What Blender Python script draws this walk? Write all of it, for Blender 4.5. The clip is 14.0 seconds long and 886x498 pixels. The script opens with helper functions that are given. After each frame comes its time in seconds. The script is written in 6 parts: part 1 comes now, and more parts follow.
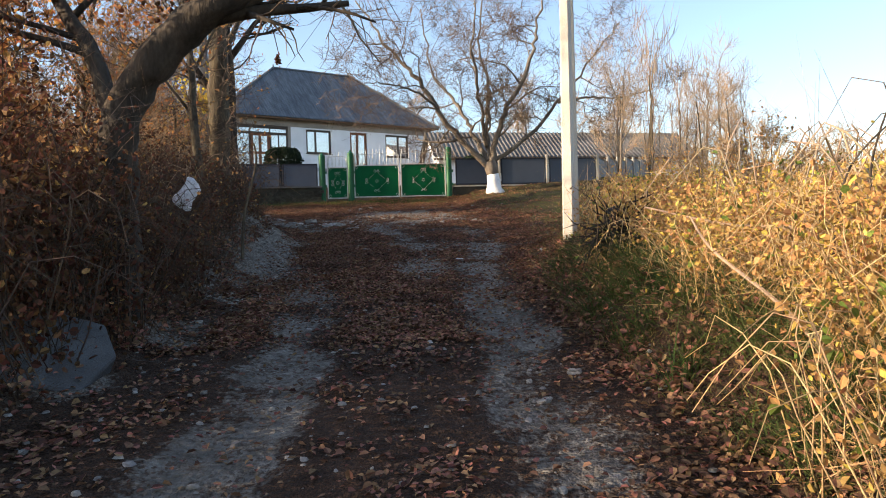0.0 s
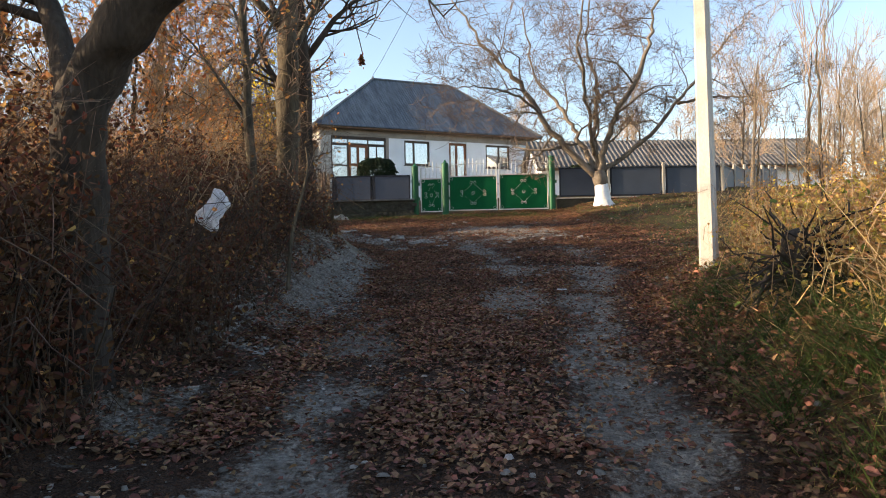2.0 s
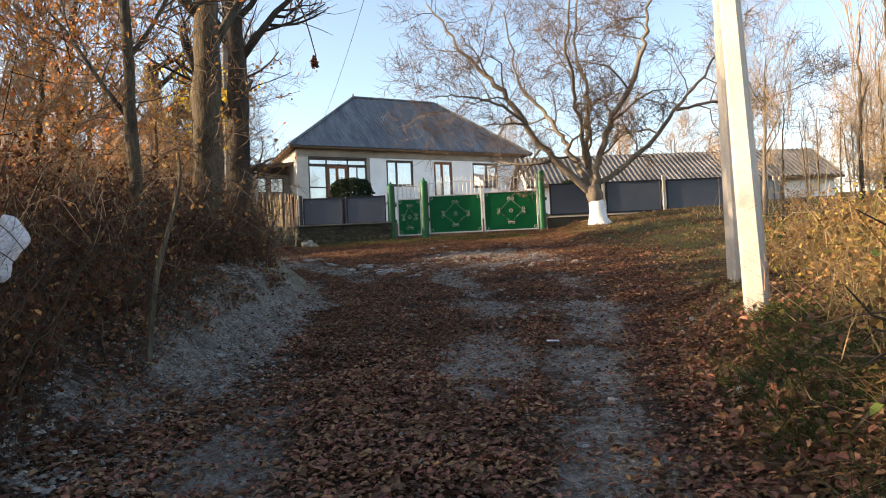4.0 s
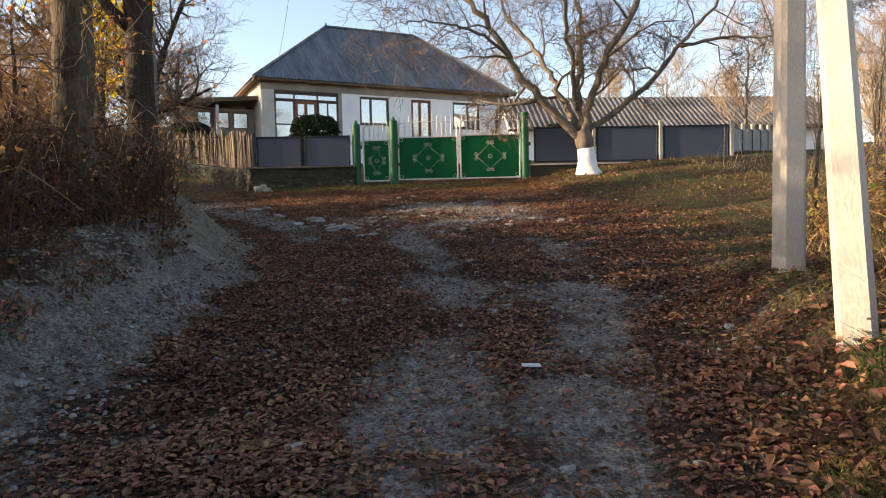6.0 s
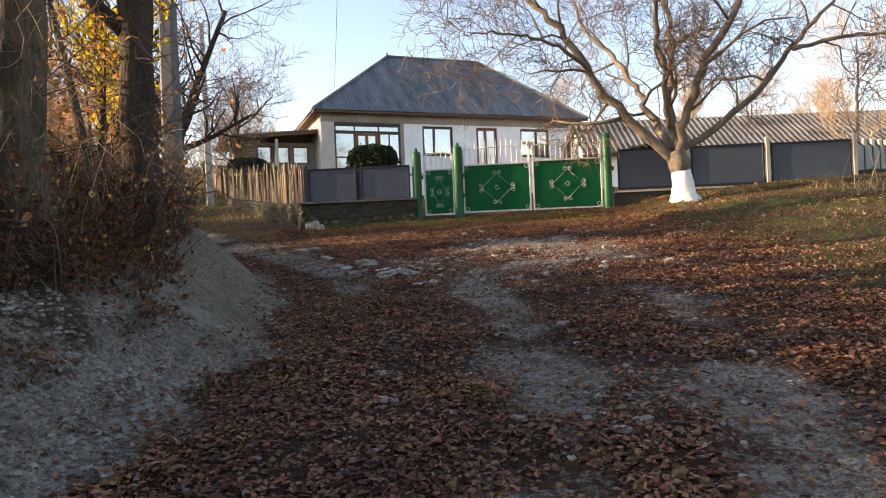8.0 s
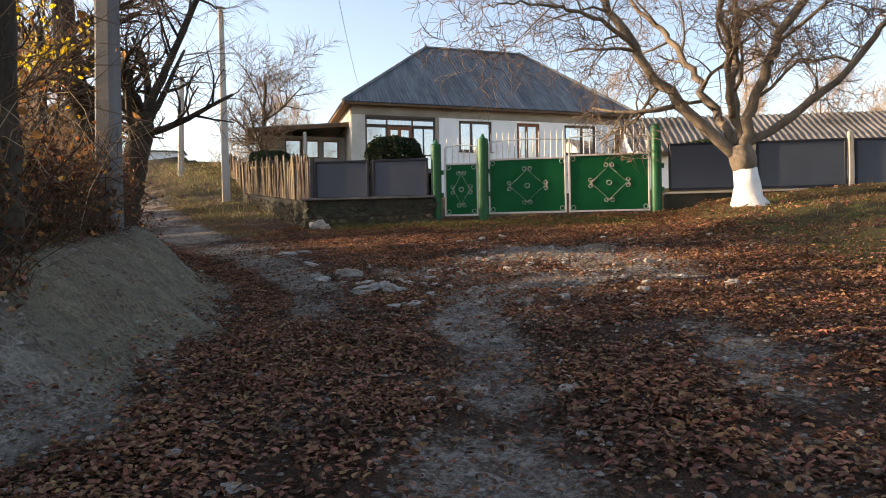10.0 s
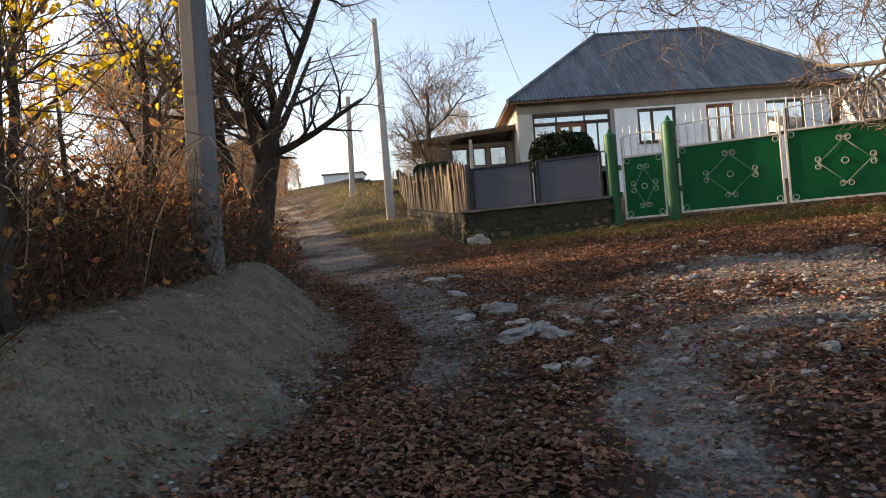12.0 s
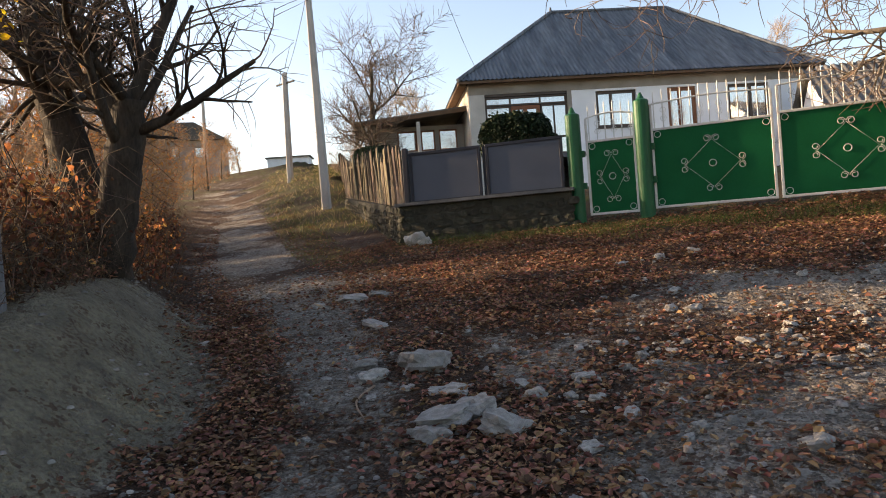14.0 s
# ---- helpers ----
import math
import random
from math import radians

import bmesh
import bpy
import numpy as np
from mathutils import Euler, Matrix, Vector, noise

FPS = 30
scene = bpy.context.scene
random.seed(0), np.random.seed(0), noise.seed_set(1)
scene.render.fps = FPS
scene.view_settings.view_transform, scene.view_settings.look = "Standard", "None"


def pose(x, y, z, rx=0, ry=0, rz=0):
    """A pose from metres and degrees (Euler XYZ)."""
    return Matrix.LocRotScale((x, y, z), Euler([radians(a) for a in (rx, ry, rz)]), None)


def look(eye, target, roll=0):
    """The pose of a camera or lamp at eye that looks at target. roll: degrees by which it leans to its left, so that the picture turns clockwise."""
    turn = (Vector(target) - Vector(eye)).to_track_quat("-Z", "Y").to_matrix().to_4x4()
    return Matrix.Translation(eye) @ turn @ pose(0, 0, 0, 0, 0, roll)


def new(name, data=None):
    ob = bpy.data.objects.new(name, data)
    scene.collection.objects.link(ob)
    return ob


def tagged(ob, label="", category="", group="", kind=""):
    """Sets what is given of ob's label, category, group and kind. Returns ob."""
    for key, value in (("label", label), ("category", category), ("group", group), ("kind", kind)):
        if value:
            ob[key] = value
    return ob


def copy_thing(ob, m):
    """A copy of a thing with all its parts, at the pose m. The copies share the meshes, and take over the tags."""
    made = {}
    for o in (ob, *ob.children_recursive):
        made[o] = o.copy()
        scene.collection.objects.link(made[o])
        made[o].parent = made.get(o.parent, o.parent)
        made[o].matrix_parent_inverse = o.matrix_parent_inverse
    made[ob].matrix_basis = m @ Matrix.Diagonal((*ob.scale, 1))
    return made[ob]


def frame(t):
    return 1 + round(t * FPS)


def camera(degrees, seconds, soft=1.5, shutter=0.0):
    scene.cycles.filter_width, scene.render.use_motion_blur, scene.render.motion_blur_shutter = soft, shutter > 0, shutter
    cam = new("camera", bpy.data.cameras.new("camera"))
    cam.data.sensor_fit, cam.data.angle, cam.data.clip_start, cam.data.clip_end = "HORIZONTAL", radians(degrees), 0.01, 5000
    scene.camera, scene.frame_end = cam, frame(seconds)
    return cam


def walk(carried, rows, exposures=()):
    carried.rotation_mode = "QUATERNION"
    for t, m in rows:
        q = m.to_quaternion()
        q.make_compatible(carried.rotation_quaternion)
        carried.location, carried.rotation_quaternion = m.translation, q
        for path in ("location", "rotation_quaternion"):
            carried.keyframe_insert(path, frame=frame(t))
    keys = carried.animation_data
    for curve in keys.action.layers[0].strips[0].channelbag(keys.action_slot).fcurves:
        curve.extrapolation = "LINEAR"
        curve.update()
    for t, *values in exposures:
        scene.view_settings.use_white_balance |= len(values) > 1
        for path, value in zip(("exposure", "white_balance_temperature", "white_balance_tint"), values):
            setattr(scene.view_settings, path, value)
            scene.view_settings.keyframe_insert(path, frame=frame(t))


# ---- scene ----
cam = camera(66.1, 14.0, 1.0)
PATH = [
    (0, (0.072, -0.188, 1.479), (0.062, 1.812, 1.456), -1.7),
    (0.5, (0.055, 0.498, 1.52), (-0.022, 2.496, 1.569), -1.8),
    (1, (0.063, 1.075, 1.604), (-0.068, 3.071, 1.62), -3.2),
    (1.5, (0.08, 1.607, 1.698), (-0.109, 3.598, 1.667), -4.0),
    (2, (0.145, 2.212, 1.679), (-0.165, 4.187, 1.699), -1.2),
    (2.4, (0.172, 2.83, 1.716), (-0.174, 4.798, 1.81), -4.0),
    (2.5, (0.103, 2.938, 1.713), (-0.153, 4.92, 1.8), -2.6),
    (3, (0.045, 3.54, 1.835), (-0.209, 5.523, 1.901), -1.0),
    (3.2, (0.086, 3.842, 1.817), (-0.179, 5.822, 1.905), -2.6),
    (5.5, (0.332, 6.74, 2.138), (0.001, 8.712, 2.153), -1.9),
    (5.9, (0.298, 7.33, 2.208), (0.107, 9.32, 2.14), -0.6),
    (6, (0.291, 7.479, 2.24), (0.047, 9.462, 2.148), -1.3),
    (6.5, (0.137, 8.172, 2.171), (-0.054, 10.161, 2.257), -0.6),
    (7, (0.04, 8.783, 2.238), (-0.265, 10.759, 2.223), -2.9),
    (7.5, (-0.021, 9.375, 2.365), (-0.448, 11.328, 2.415), -2.2),
    (8, (-0.181, 10.005, 2.417), (-0.614, 11.957, 2.423), -2.3),
    (8.2, (-0.235, 10.255, 2.396), (-0.682, 12.204, 2.463), -3.2),
    (10.3, (-0.007, 12.96, 2.632), (-0.591, 14.873, 2.639), -0.9),
    (10.5, (-0.071, 13.21, 2.704), (-0.683, 15.114, 2.753), -1.4),
    (11, (-0.288, 13.838, 2.785), (-1.22, 15.605, 2.876), -0.8),
    (11.5, (-0.52, 14.45, 2.769), (-1.426, 16.228, 2.893), -0.0),
    (12, (-0.661, 15.007, 2.79), (-1.713, 16.707, 2.838), -4.2),
    (12.5, (-0.865, 15.607, 2.854), (-1.881, 17.33, 2.868), -4.2),
    (13, (-1.134, 16.193, 2.994), (-2.038, 17.977, 3.012), -4.7),
    (13.5, (-1.347, 16.808, 3.044), (-2.424, 18.493, 3.062), -3.6),
    (14, (-1.583, 17.373, 3.125), (-2.523, 19.138, 3.118), -4.2),
]
walk(cam, [(t, look(eye, target, roll)) for t, eye, target, roll in PATH], [(0.0, 1.28, 6730, 13), (0.5, 1.3, 6730, 13), (1.0, 1.0, 6530, 13), (1.5, 1.1, 6630, 13), (2.0, 1.38, 7030, 13), (3.0, 1.5, 7330, 13), (5.5, 1.42, 7370, 16), (6.0, 1.32, 7370, 16), (7.0, 1.3, 7450, 18), (7.5, 1.52, 7550, 18), (8.0, 1.58, 7750, 18), (10.5, 1.38, 7850, 18), (11.5, 1.48, 7550, 18), (12.0, 1.27, 7650, 18), (12.5, 1.5, 7650, 18), (13.0, 1.55, 7650, 18), (13.5, 1.3, 7650, 18), (14.0, 1.3, 7750, 18)])

# ---- light ----
SUN_HEIGHT, SUN_TURN = 16.5, -103.0  # degrees above the horizon; clockwise from +y
world = bpy.data.worlds.new("sky")
scene.world = world
world.use_nodes = True
sky = world.node_tree.nodes.new("ShaderNodeTexSky")
sky.sky_type, sky.sun_disc = "NISHITA", False
sky.sun_elevation, sky.sun_rotation = radians(SUN_HEIGHT), radians(SUN_TURN)
sky.air_density, sky.dust_density, sky.ozone_density = 1.0, 1.2, 1.5
world.node_tree.links.new(sky.outputs[0], world.node_tree.nodes["Background"].inputs[0])
world.node_tree.nodes["Background"].inputs[1].default_value = 0.15
sun = new("sun", bpy.data.lights.new("sun", "SUN"))
sun.data.energy, sun.data.angle, sun.data.color = 5.0, radians(0.6), (1.0, 0.80, 0.55)
toward = Vector((math.sin(radians(SUN_TURN)) * math.cos(radians(SUN_HEIGHT)), math.cos(radians(SUN_TURN)) * math.cos(radians(SUN_HEIGHT)), math.sin(radians(SUN_HEIGHT))))
sun.matrix_world = look(toward * 60, (0, 0, 0))

# ---- materials ----
def mat(name, a, b=None, scale=6.0, rough=0.8, bump=0.3, metal=0.0, fine=60.0, detail=0.25, island=0.0, thing=0.0, through_light=0.0, stretch=(1, 1, 1), spec=0.3):
    """A surface between two colours by coarse noise, with fine grain, relief, and a shift by piece or by thing."""
    m = bpy.data.materials.new(name)
    m.use_nodes = True
    t = m.node_tree
    n, l = t.nodes, t.links
    p = n["Principled BSDF"]
    p.inputs["Roughness"].default_value, p.inputs["Metallic"].default_value = rough, metal
    p.inputs["Specular IOR Level"].default_value = spec
    b = b or tuple(c * 0.75 for c in a)
    co = n.new("ShaderNodeTexCoord")
    mp = n.new("ShaderNodeMapping")
    mp.inputs["Scale"].default_value = stretch
    l.new(co.outputs["Object"], mp.inputs[0])
    big, small = n.new("ShaderNodeTexNoise"), n.new("ShaderNodeTexNoise")
    big.inputs["Scale"].default_value, small.inputs["Scale"].default_value = scale, fine
    big.inputs["Detail"].default_value, small.inputs["Detail"].default_value = 4, 3
    l.new(mp.outputs[0], big.inputs[0])
    l.new(mp.outputs[0], small.inputs[0])
    ramp = n.new("ShaderNodeMapRange")
    ramp.inputs[1].default_value, ramp.inputs[2].default_value = 0.32, 0.68
    l.new(big.outputs[0], ramp.inputs[0])
    mix = n.new("ShaderNodeMix")
    mix.data_type = "RGBA"
    mix.inputs[6].default_value, mix.inputs[7].default_value = (*a, 1), (*b, 1)
    l.new(ramp.outputs[0], mix.inputs[0])
    shade = n.new("ShaderNodeMapRange")
    shade.inputs[1].default_value, shade.inputs[2].default_value = 0.25, 0.75
    shade.inputs[3].default_value, shade.inputs[4].default_value = 1 - detail, 1 + detail
    l.new(small.outputs[0], shade.inputs[0])
    hsv = n.new("ShaderNodeHueSaturation")
    l.new(mix.outputs[2], hsv.inputs["Color"])
    last = shade.outputs[0]
    if island or thing:
        r = (n.new("ShaderNodeNewGeometry").outputs["Random Per Island"] if island else n.new("ShaderNodeObjectInfo").outputs["Random"])
        k = island or thing
        rr = n.new("ShaderNodeMapRange")
        rr.inputs[3].default_value, rr.inputs[4].default_value = 1 - k, 1 + k
        l.new(r, rr.inputs[0])
        mu = n.new("ShaderNodeMath")
        mu.operation = "MULTIPLY"
        l.new(rr.outputs[0], mu.inputs[0])
        l.new(last, mu.inputs[1])
        last = mu.outputs[0]
        hh = n.new("ShaderNodeMapRange")
        hh.inputs[3].default_value, hh.inputs[4].default_value = 0.5 - 0.05 * k, 0.5 + 0.05 * k
        sc = n.new("ShaderNodeMath")
        sc.operation = "FRACT"
        m7 = n.new("ShaderNodeMath")
        m7.operation = "MULTIPLY"
        m7.inputs[1].default_value = 7.3
        l.new(r, m7.inputs[0])
        l.new(m7.outputs[0], sc.inputs[0])
        l.new(sc.outputs[0], hh.inputs[0])
        l.new(hh.outputs[0], hsv.inputs["Hue"])
    l.new(last, hsv.inputs["Value"])
    l.new(hsv.outputs[0], p.inputs["Base Color"])
    if bump:
        bp = n.new("ShaderNodeBump")
        bp.inputs["Strength"].default_value, bp.inputs["Distance"].default_value = bump, 0.02
        l.new(small.outputs[0], bp.inputs["Height"])
        l.new(bp.outputs[0], p.inputs["Normal"])
    if through_light:
        tr = n.new("ShaderNodeBsdfTranslucent")
        l.new(hsv.outputs[0], tr.inputs[0])
        ms = n.new("ShaderNodeMixShader")
        ms.inputs[0].default_value = through_light
        l.new(p.outputs[0], ms.inputs[1])
        l.new(tr.outputs[0], ms.inputs[2])
        l.new(ms.outputs[0], n["Material Output"].inputs[0])
    return m


def ground_material():
    """Clay, gravel, leaf mould and grass, mixed by the masks that the ground carries."""
    m = bpy.data.materials.new("ground")
    m.use_nodes = True
    n, l = m.node_tree.nodes, m.node_tree.links
    p = n["Principled BSDF"]
    p.inputs["Roughness"].default_value, p.inputs["Specular IOR Level"].default_value = 0.9, 0.2
    co = n.new("ShaderNodeTexCoord")
    at = n.new("ShaderNodeVertexColor")
    at.layer_name = "cover"
    sep = n.new("ShaderNodeSeparateColor")
    l.new(at.outputs[0], sep.inputs[0])

    def tex(scale, detail=5):
        k = n.new("ShaderNodeTexNoise")
        k.inputs["Scale"].default_value, k.inputs["Detail"].default_value = scale, detail
        l.new(co.outputs["Object"], k.inputs[0])
        return k.outputs[0]

    def span(v, lo, hi, a=0.0, b=1.0):
        k = n.new("ShaderNodeMapRange")
        for i, x in enumerate((lo, hi, a, b)):
            k.inputs[i + 1].default_value = x
        l.new(v, k.inputs[0])
        return k.outputs[0]

    def blend(f, a, b):
        k = n.new("ShaderNodeMix")
        k.data_type = "RGBA"
        l.new(f, k.inputs[0])
        for i, c in ((6, a), (7, b)):
            if isinstance(c, tuple):
                k.inputs[i].default_value = (*c, 1)
            else:
                l.new(c, k.inputs[i])
        return k.outputs[2]

    def plus(a, b, how="ADD"):
        k = n.new("ShaderNodeMath")
        k.operation = how
        l.new(a, k.inputs[0])
        if isinstance(b, float):
            k.inputs[1].default_value = b
        else:
            l.new(b, k.inputs[1])
        return k.outputs[0]

    mid, fine, grit = tex(2.2), tex(14), tex(90, 3)
    clay = blend(span(mid, 0.35, 0.65), (0.41, 0.37, 0.315), (0.28, 0.248, 0.208))
    clay = blend(span(sep.outputs[0], 0.3, 0.02), clay, blend(span(mid, 0.35, 0.65), (0.33, 0.295, 0.205), (0.235, 0.21, 0.145)))
    clay = blend(span(tex(26), 0.4, 0.65, 0.0, 0.6), clay, (0.16, 0.137, 0.113))
    def cells(scale):
        k = n.new("ShaderNodeTexVoronoi")
        k.inputs["Scale"].default_value = scale
        l.new(co.outputs["Object"], k.inputs[0])
        s = n.new("ShaderNodeSeparateColor")
        l.new(k.outputs["Color"], s.inputs[0])
        return s.outputs[0], k.outputs["Distance"]

    stone_a, round_a = cells(24)
    stone_b, round_b = cells(60)
    stony = sep.outputs[0]
    clay = blend(plus(span(stone_a, 0.84, 0.90, 0.0, 0.6), stony, "MULTIPLY"), clay, (0.42, 0.40, 0.37))
    clay = blend(plus(span(stone_a, 0.30, 0.15, 0.0, 0.6), stony, "MULTIPLY"), clay, (0.10, 0.088, 0.076))
    clay = blend(plus(span(stone_b, 0.78, 0.86, 0.0, 0.6), stony, "MULTIPLY"), clay, (0.40, 0.375, 0.34))
    clay = blend(plus(span(stone_b, 0.25, 0.12, 0.0, 0.7), stony, "MULTIPLY"), clay, (0.085, 0.072, 0.06))
    clay = blend(span(tex(0.7), 0.45, 0.7, 0.0, 0.5), clay, (0.18, 0.155, 0.13))
    stone_c, round_c = cells(38)
    clay = blend(plus(span(stone_c, 0.66, 0.74, 0.0, 0.75), span(tex(3.3), 0.42, 0.6), "MULTIPLY"), clay, (0.105, 0.058, 0.036))
    clay = blend(span(tex(5.5), 0.52, 0.68, 0.0, 0.55), clay, (0.12, 0.10, 0.084))
    mould = blend(span(fine, 0.35, 0.65), (0.075, 0.042, 0.027), (0.13, 0.068, 0.04))
    mould = blend(span(grit, 0.35, 0.65), mould, (0.035, 0.024, 0.017))
    grass = blend(span(fine, 0.35, 0.65), (0.05, 0.07, 0.018), (0.105, 0.088, 0.03))
    grass = blend(span(mid, 0.4, 0.65), grass, (0.07, 0.05, 0.026))
    grass = blend(span(tex(1.2), 0.44, 0.6, 0.0, 0.75), grass, mould)
    f1 = span(plus(sep.outputs[2], plus(plus(span(fine, 0.3, 0.7, -0.30, 0.30), span(tex(34), 0.3, 0.7, -0.2, 0.2)), span(mid, 0.3, 0.7, -0.25, 0.25))), 0.30, 0.70)
    f2 = span(plus(sep.outputs[1], span(fine, 0.3, 0.7, -0.3, 0.3)), 0.35, 0.65)
    c = blend(f2, blend(f1, clay, mould), grass)
    l.new(c, p.inputs["Base Color"])
    bp = n.new("ShaderNodeBump")
    bp.inputs["Strength"].default_value, bp.inputs["Distance"].default_value = 1.0, 0.08
    l.new(plus(plus(plus(fine, 1.0, "MULTIPLY"), plus(grit, 0.4, "MULTIPLY")), plus(plus(round_a, -0.6, "MULTIPLY"), plus(round_b, -0.3, "MULTIPLY"))), bp.inputs["Height"])
    l.new(bp.outputs[0], p.inputs["Normal"])
    return m


def glass(name):
    """A thin flat pane: mostly clear, with a mirror-like share."""
    m = bpy.data.materials.new(name)
    m.use_nodes = True
    n, l = m.node_tree.nodes, m.node_tree.links
    clear, shine, mix = n.new("ShaderNodeBsdfTransparent"), n.new("ShaderNodeBsdfGlossy"), n.new("ShaderNodeMixShader")
    shine.inputs["Roughness"].default_value = 0.04
    mix.inputs[0].default_value = 0.45
    l.new(clear.outputs[0], mix.inputs[1])
    l.new(shine.outputs[0], mix.inputs[2])
    l.new(mix.outputs[0], n["Material Output"].inputs[0])
    return m


GROUND = ground_material()
WHITE_WALL = mat("white_plaster", (0.83, 0.84, 0.86), (0.72, 0.73, 0.75), 0.8, 0.85, 0.15, detail=0.05)
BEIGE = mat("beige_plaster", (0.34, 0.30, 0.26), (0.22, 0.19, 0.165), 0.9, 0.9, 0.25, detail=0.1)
CREAM = mat("cream_plaster", (0.60, 0.57, 0.52), (0.42, 0.39, 0.35), 0.9, 0.9, 0.25, detail=0.1)
# streaks down the slope put the shading of the corrugation into the colour
ROOF = mat("grey_roof", (0.078, 0.092, 0.11), (0.145, 0.16, 0.178), 1.6, 0.8, 0.1, fine=9, detail=0.4, stretch=(1, 0.12, 0.12))
SLAB = mat("dark_slab_concrete", (0.13, 0.135, 0.14), (0.075, 0.077, 0.08), 2.5, 0.95, 0.5)
OLD_ROOF = mat("old_slate_roof", (0.20, 0.185, 0.17), (0.095, 0.088, 0.08), 0.7, 0.9, 0.2, fine=12, detail=0.25)
FRAME_BROWN = mat("brown_frame", (0.085, 0.062, 0.05), None, 8, 0.5, 0.05, detail=0.1)
DOOR_WOOD = mat("door_wood", (0.24, 0.09, 0.04), (0.16, 0.06, 0.03), 3, 0.5, 0.1, detail=0.15)
SOFFIT = mat("soffit_wood", (0.15, 0.085, 0.048), (0.085, 0.05, 0.03), 2, 0.8, 0.2)
GREEN = mat("green_paint", (0.002, 0.100, 0.037), (0.0015, 0.082, 0.030), 1.5, 0.6, 0.03, detail=0.08, spec=0.08)
GREEN_POST = mat("green_post_paint", (0.005, 0.10, 0.04), (0.004, 0.075, 0.03), 2, 0.45, 0.03, detail=0.1, spec=0.3)
SILVER = mat("silver_paint", (0.62, 0.62, 0.60), (0.5, 0.5, 0.48), 8, 0.5, 0.05, detail=0.08)
PANEL = mat("grey_metal_panel", (0.066, 0.08, 0.112), (0.054, 0.066, 0.093), 1.2, 0.5, 0.02, detail=0.05, spec=0.4)
PANEL_FRAME = mat("dark_panel_frame", (0.018, 0.022, 0.035), None, 5, 0.5, 0.02)
CONCRETE = mat("concrete", (0.42, 0.40, 0.37), (0.33, 0.315, 0.29), 1.6, 0.9, 0.3, detail=0.15)
CONCRETE_WARM = mat("pole_concrete", (0.46, 0.43, 0.38), (0.36, 0.335, 0.30), 1.8, 0.9, 0.25, detail=0.12, stretch=(1, 1, 0.4))
CONCRETE_GREY = mat("grey_pole_concrete", (0.155, 0.16, 0.17), (0.105, 0.11, 0.12), 1.8, 0.9, 0.25, detail=0.12, stretch=(1, 1, 0.4))
STONE_WALL = mat("stone_wall", (0.062, 0.057, 0.047), (0.03, 0.033, 0.022), 2.5, 0.95, 0.6, thing=0.3)
STONE = mat("limestone", (0.36, 0.34, 0.315), (0.21, 0.197, 0.18), 5, 0.9, 0.4, thing=0.2)
PEBBLE = mat("pebbles", (0.28, 0.26, 0.235), (0.15, 0.135, 0.12), 5, 0.9, 0.2, island=0.5)
PICKET = mat("weathered_picket", (0.17, 0.135, 0.095), (0.07, 0.055, 0.042), 3, 0.9, 0.3, thing=0.65, stretch=(1, 1, 0.2))
WHITEWASH = mat("whitewash", (0.82, 0.82, 0.82), (0.68, 0.67, 0.66), 6, 0.9, 0.4, detail=0.15)
WALNUT_BARK = mat("walnut_bark", (0.20, 0.165, 0.13), (0.12, 0.098, 0.08), 5, 0.9, 0.6, fine=40, detail=0.3, stretch=(1, 1, 0.3))
BARK = mat("dark_bark", (0.06, 0.047, 0.036), (0.025, 0.02, 0.016), 5, 0.95, 0.8, fine=30, detail=0.35, stretch=(1, 1, 0.25))
GREY_BARK = mat("grey_bark", (0.105, 0.085, 0.058), (0.036, 0.029, 0.021), 7, 0.95, 1.0, fine=34, detail=0.45, stretch=(1, 1, 0.25))
TWIG = mat("twigs", (0.16, 0.115, 0.085), (0.10, 0.075, 0.06), 2, 0.9, 0, island=0.4)
# paler than TWIG, brightened so that hedge twigs read as sunlit
PALE_TWIG = mat("pale_twigs", (0.40, 0.30, 0.20), (0.26, 0.185, 0.125), 2, 0.9, 0, island=0.35)
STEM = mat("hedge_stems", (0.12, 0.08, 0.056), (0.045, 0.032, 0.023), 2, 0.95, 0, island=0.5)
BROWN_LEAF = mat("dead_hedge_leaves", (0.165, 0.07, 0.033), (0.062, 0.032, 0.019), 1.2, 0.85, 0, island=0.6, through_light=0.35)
# on hedge and crowns these brighter leaf tones also carry the sunlight
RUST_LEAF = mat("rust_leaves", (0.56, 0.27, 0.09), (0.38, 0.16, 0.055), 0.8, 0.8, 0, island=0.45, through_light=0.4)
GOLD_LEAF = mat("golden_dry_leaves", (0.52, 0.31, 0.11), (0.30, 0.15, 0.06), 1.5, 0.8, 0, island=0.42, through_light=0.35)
YELLOW_LEAF = mat("yellow_leaves", (0.70, 0.50, 0.03), (0.55, 0.42, 0.04), 1.5, 0.7, 0, island=0.3, through_light=0.45)
LITTER = mat("fallen_leaves", (0.285, 0.143, 0.082), (0.135, 0.071, 0.046), 1.2, 0.85, 0, island=0.65, through_light=0.15)
STRAW = mat("dry_grass", (0.58, 0.45, 0.25), (0.40, 0.26, 0.12), 0.9, 0.85, 0, island=0.4, through_light=0.3)
OCHRE_LEAF = mat("ochre_leaves", (0.56, 0.42, 0.09), (0.36, 0.25, 0.06), 1.4, 0.8, 0, island=0.5, through_light=0.35)
OCHRE_STEM = mat("ochre_stems", (0.42, 0.27, 0.12), (0.22, 0.13, 0.06), 1.4, 0.85, 0, island=0.5)
STRAW_DULL = mat("withered_grass", (0.20, 0.15, 0.085), (0.11, 0.078, 0.045), 0.9, 0.9, 0, island=0.4, through_light=0.2)
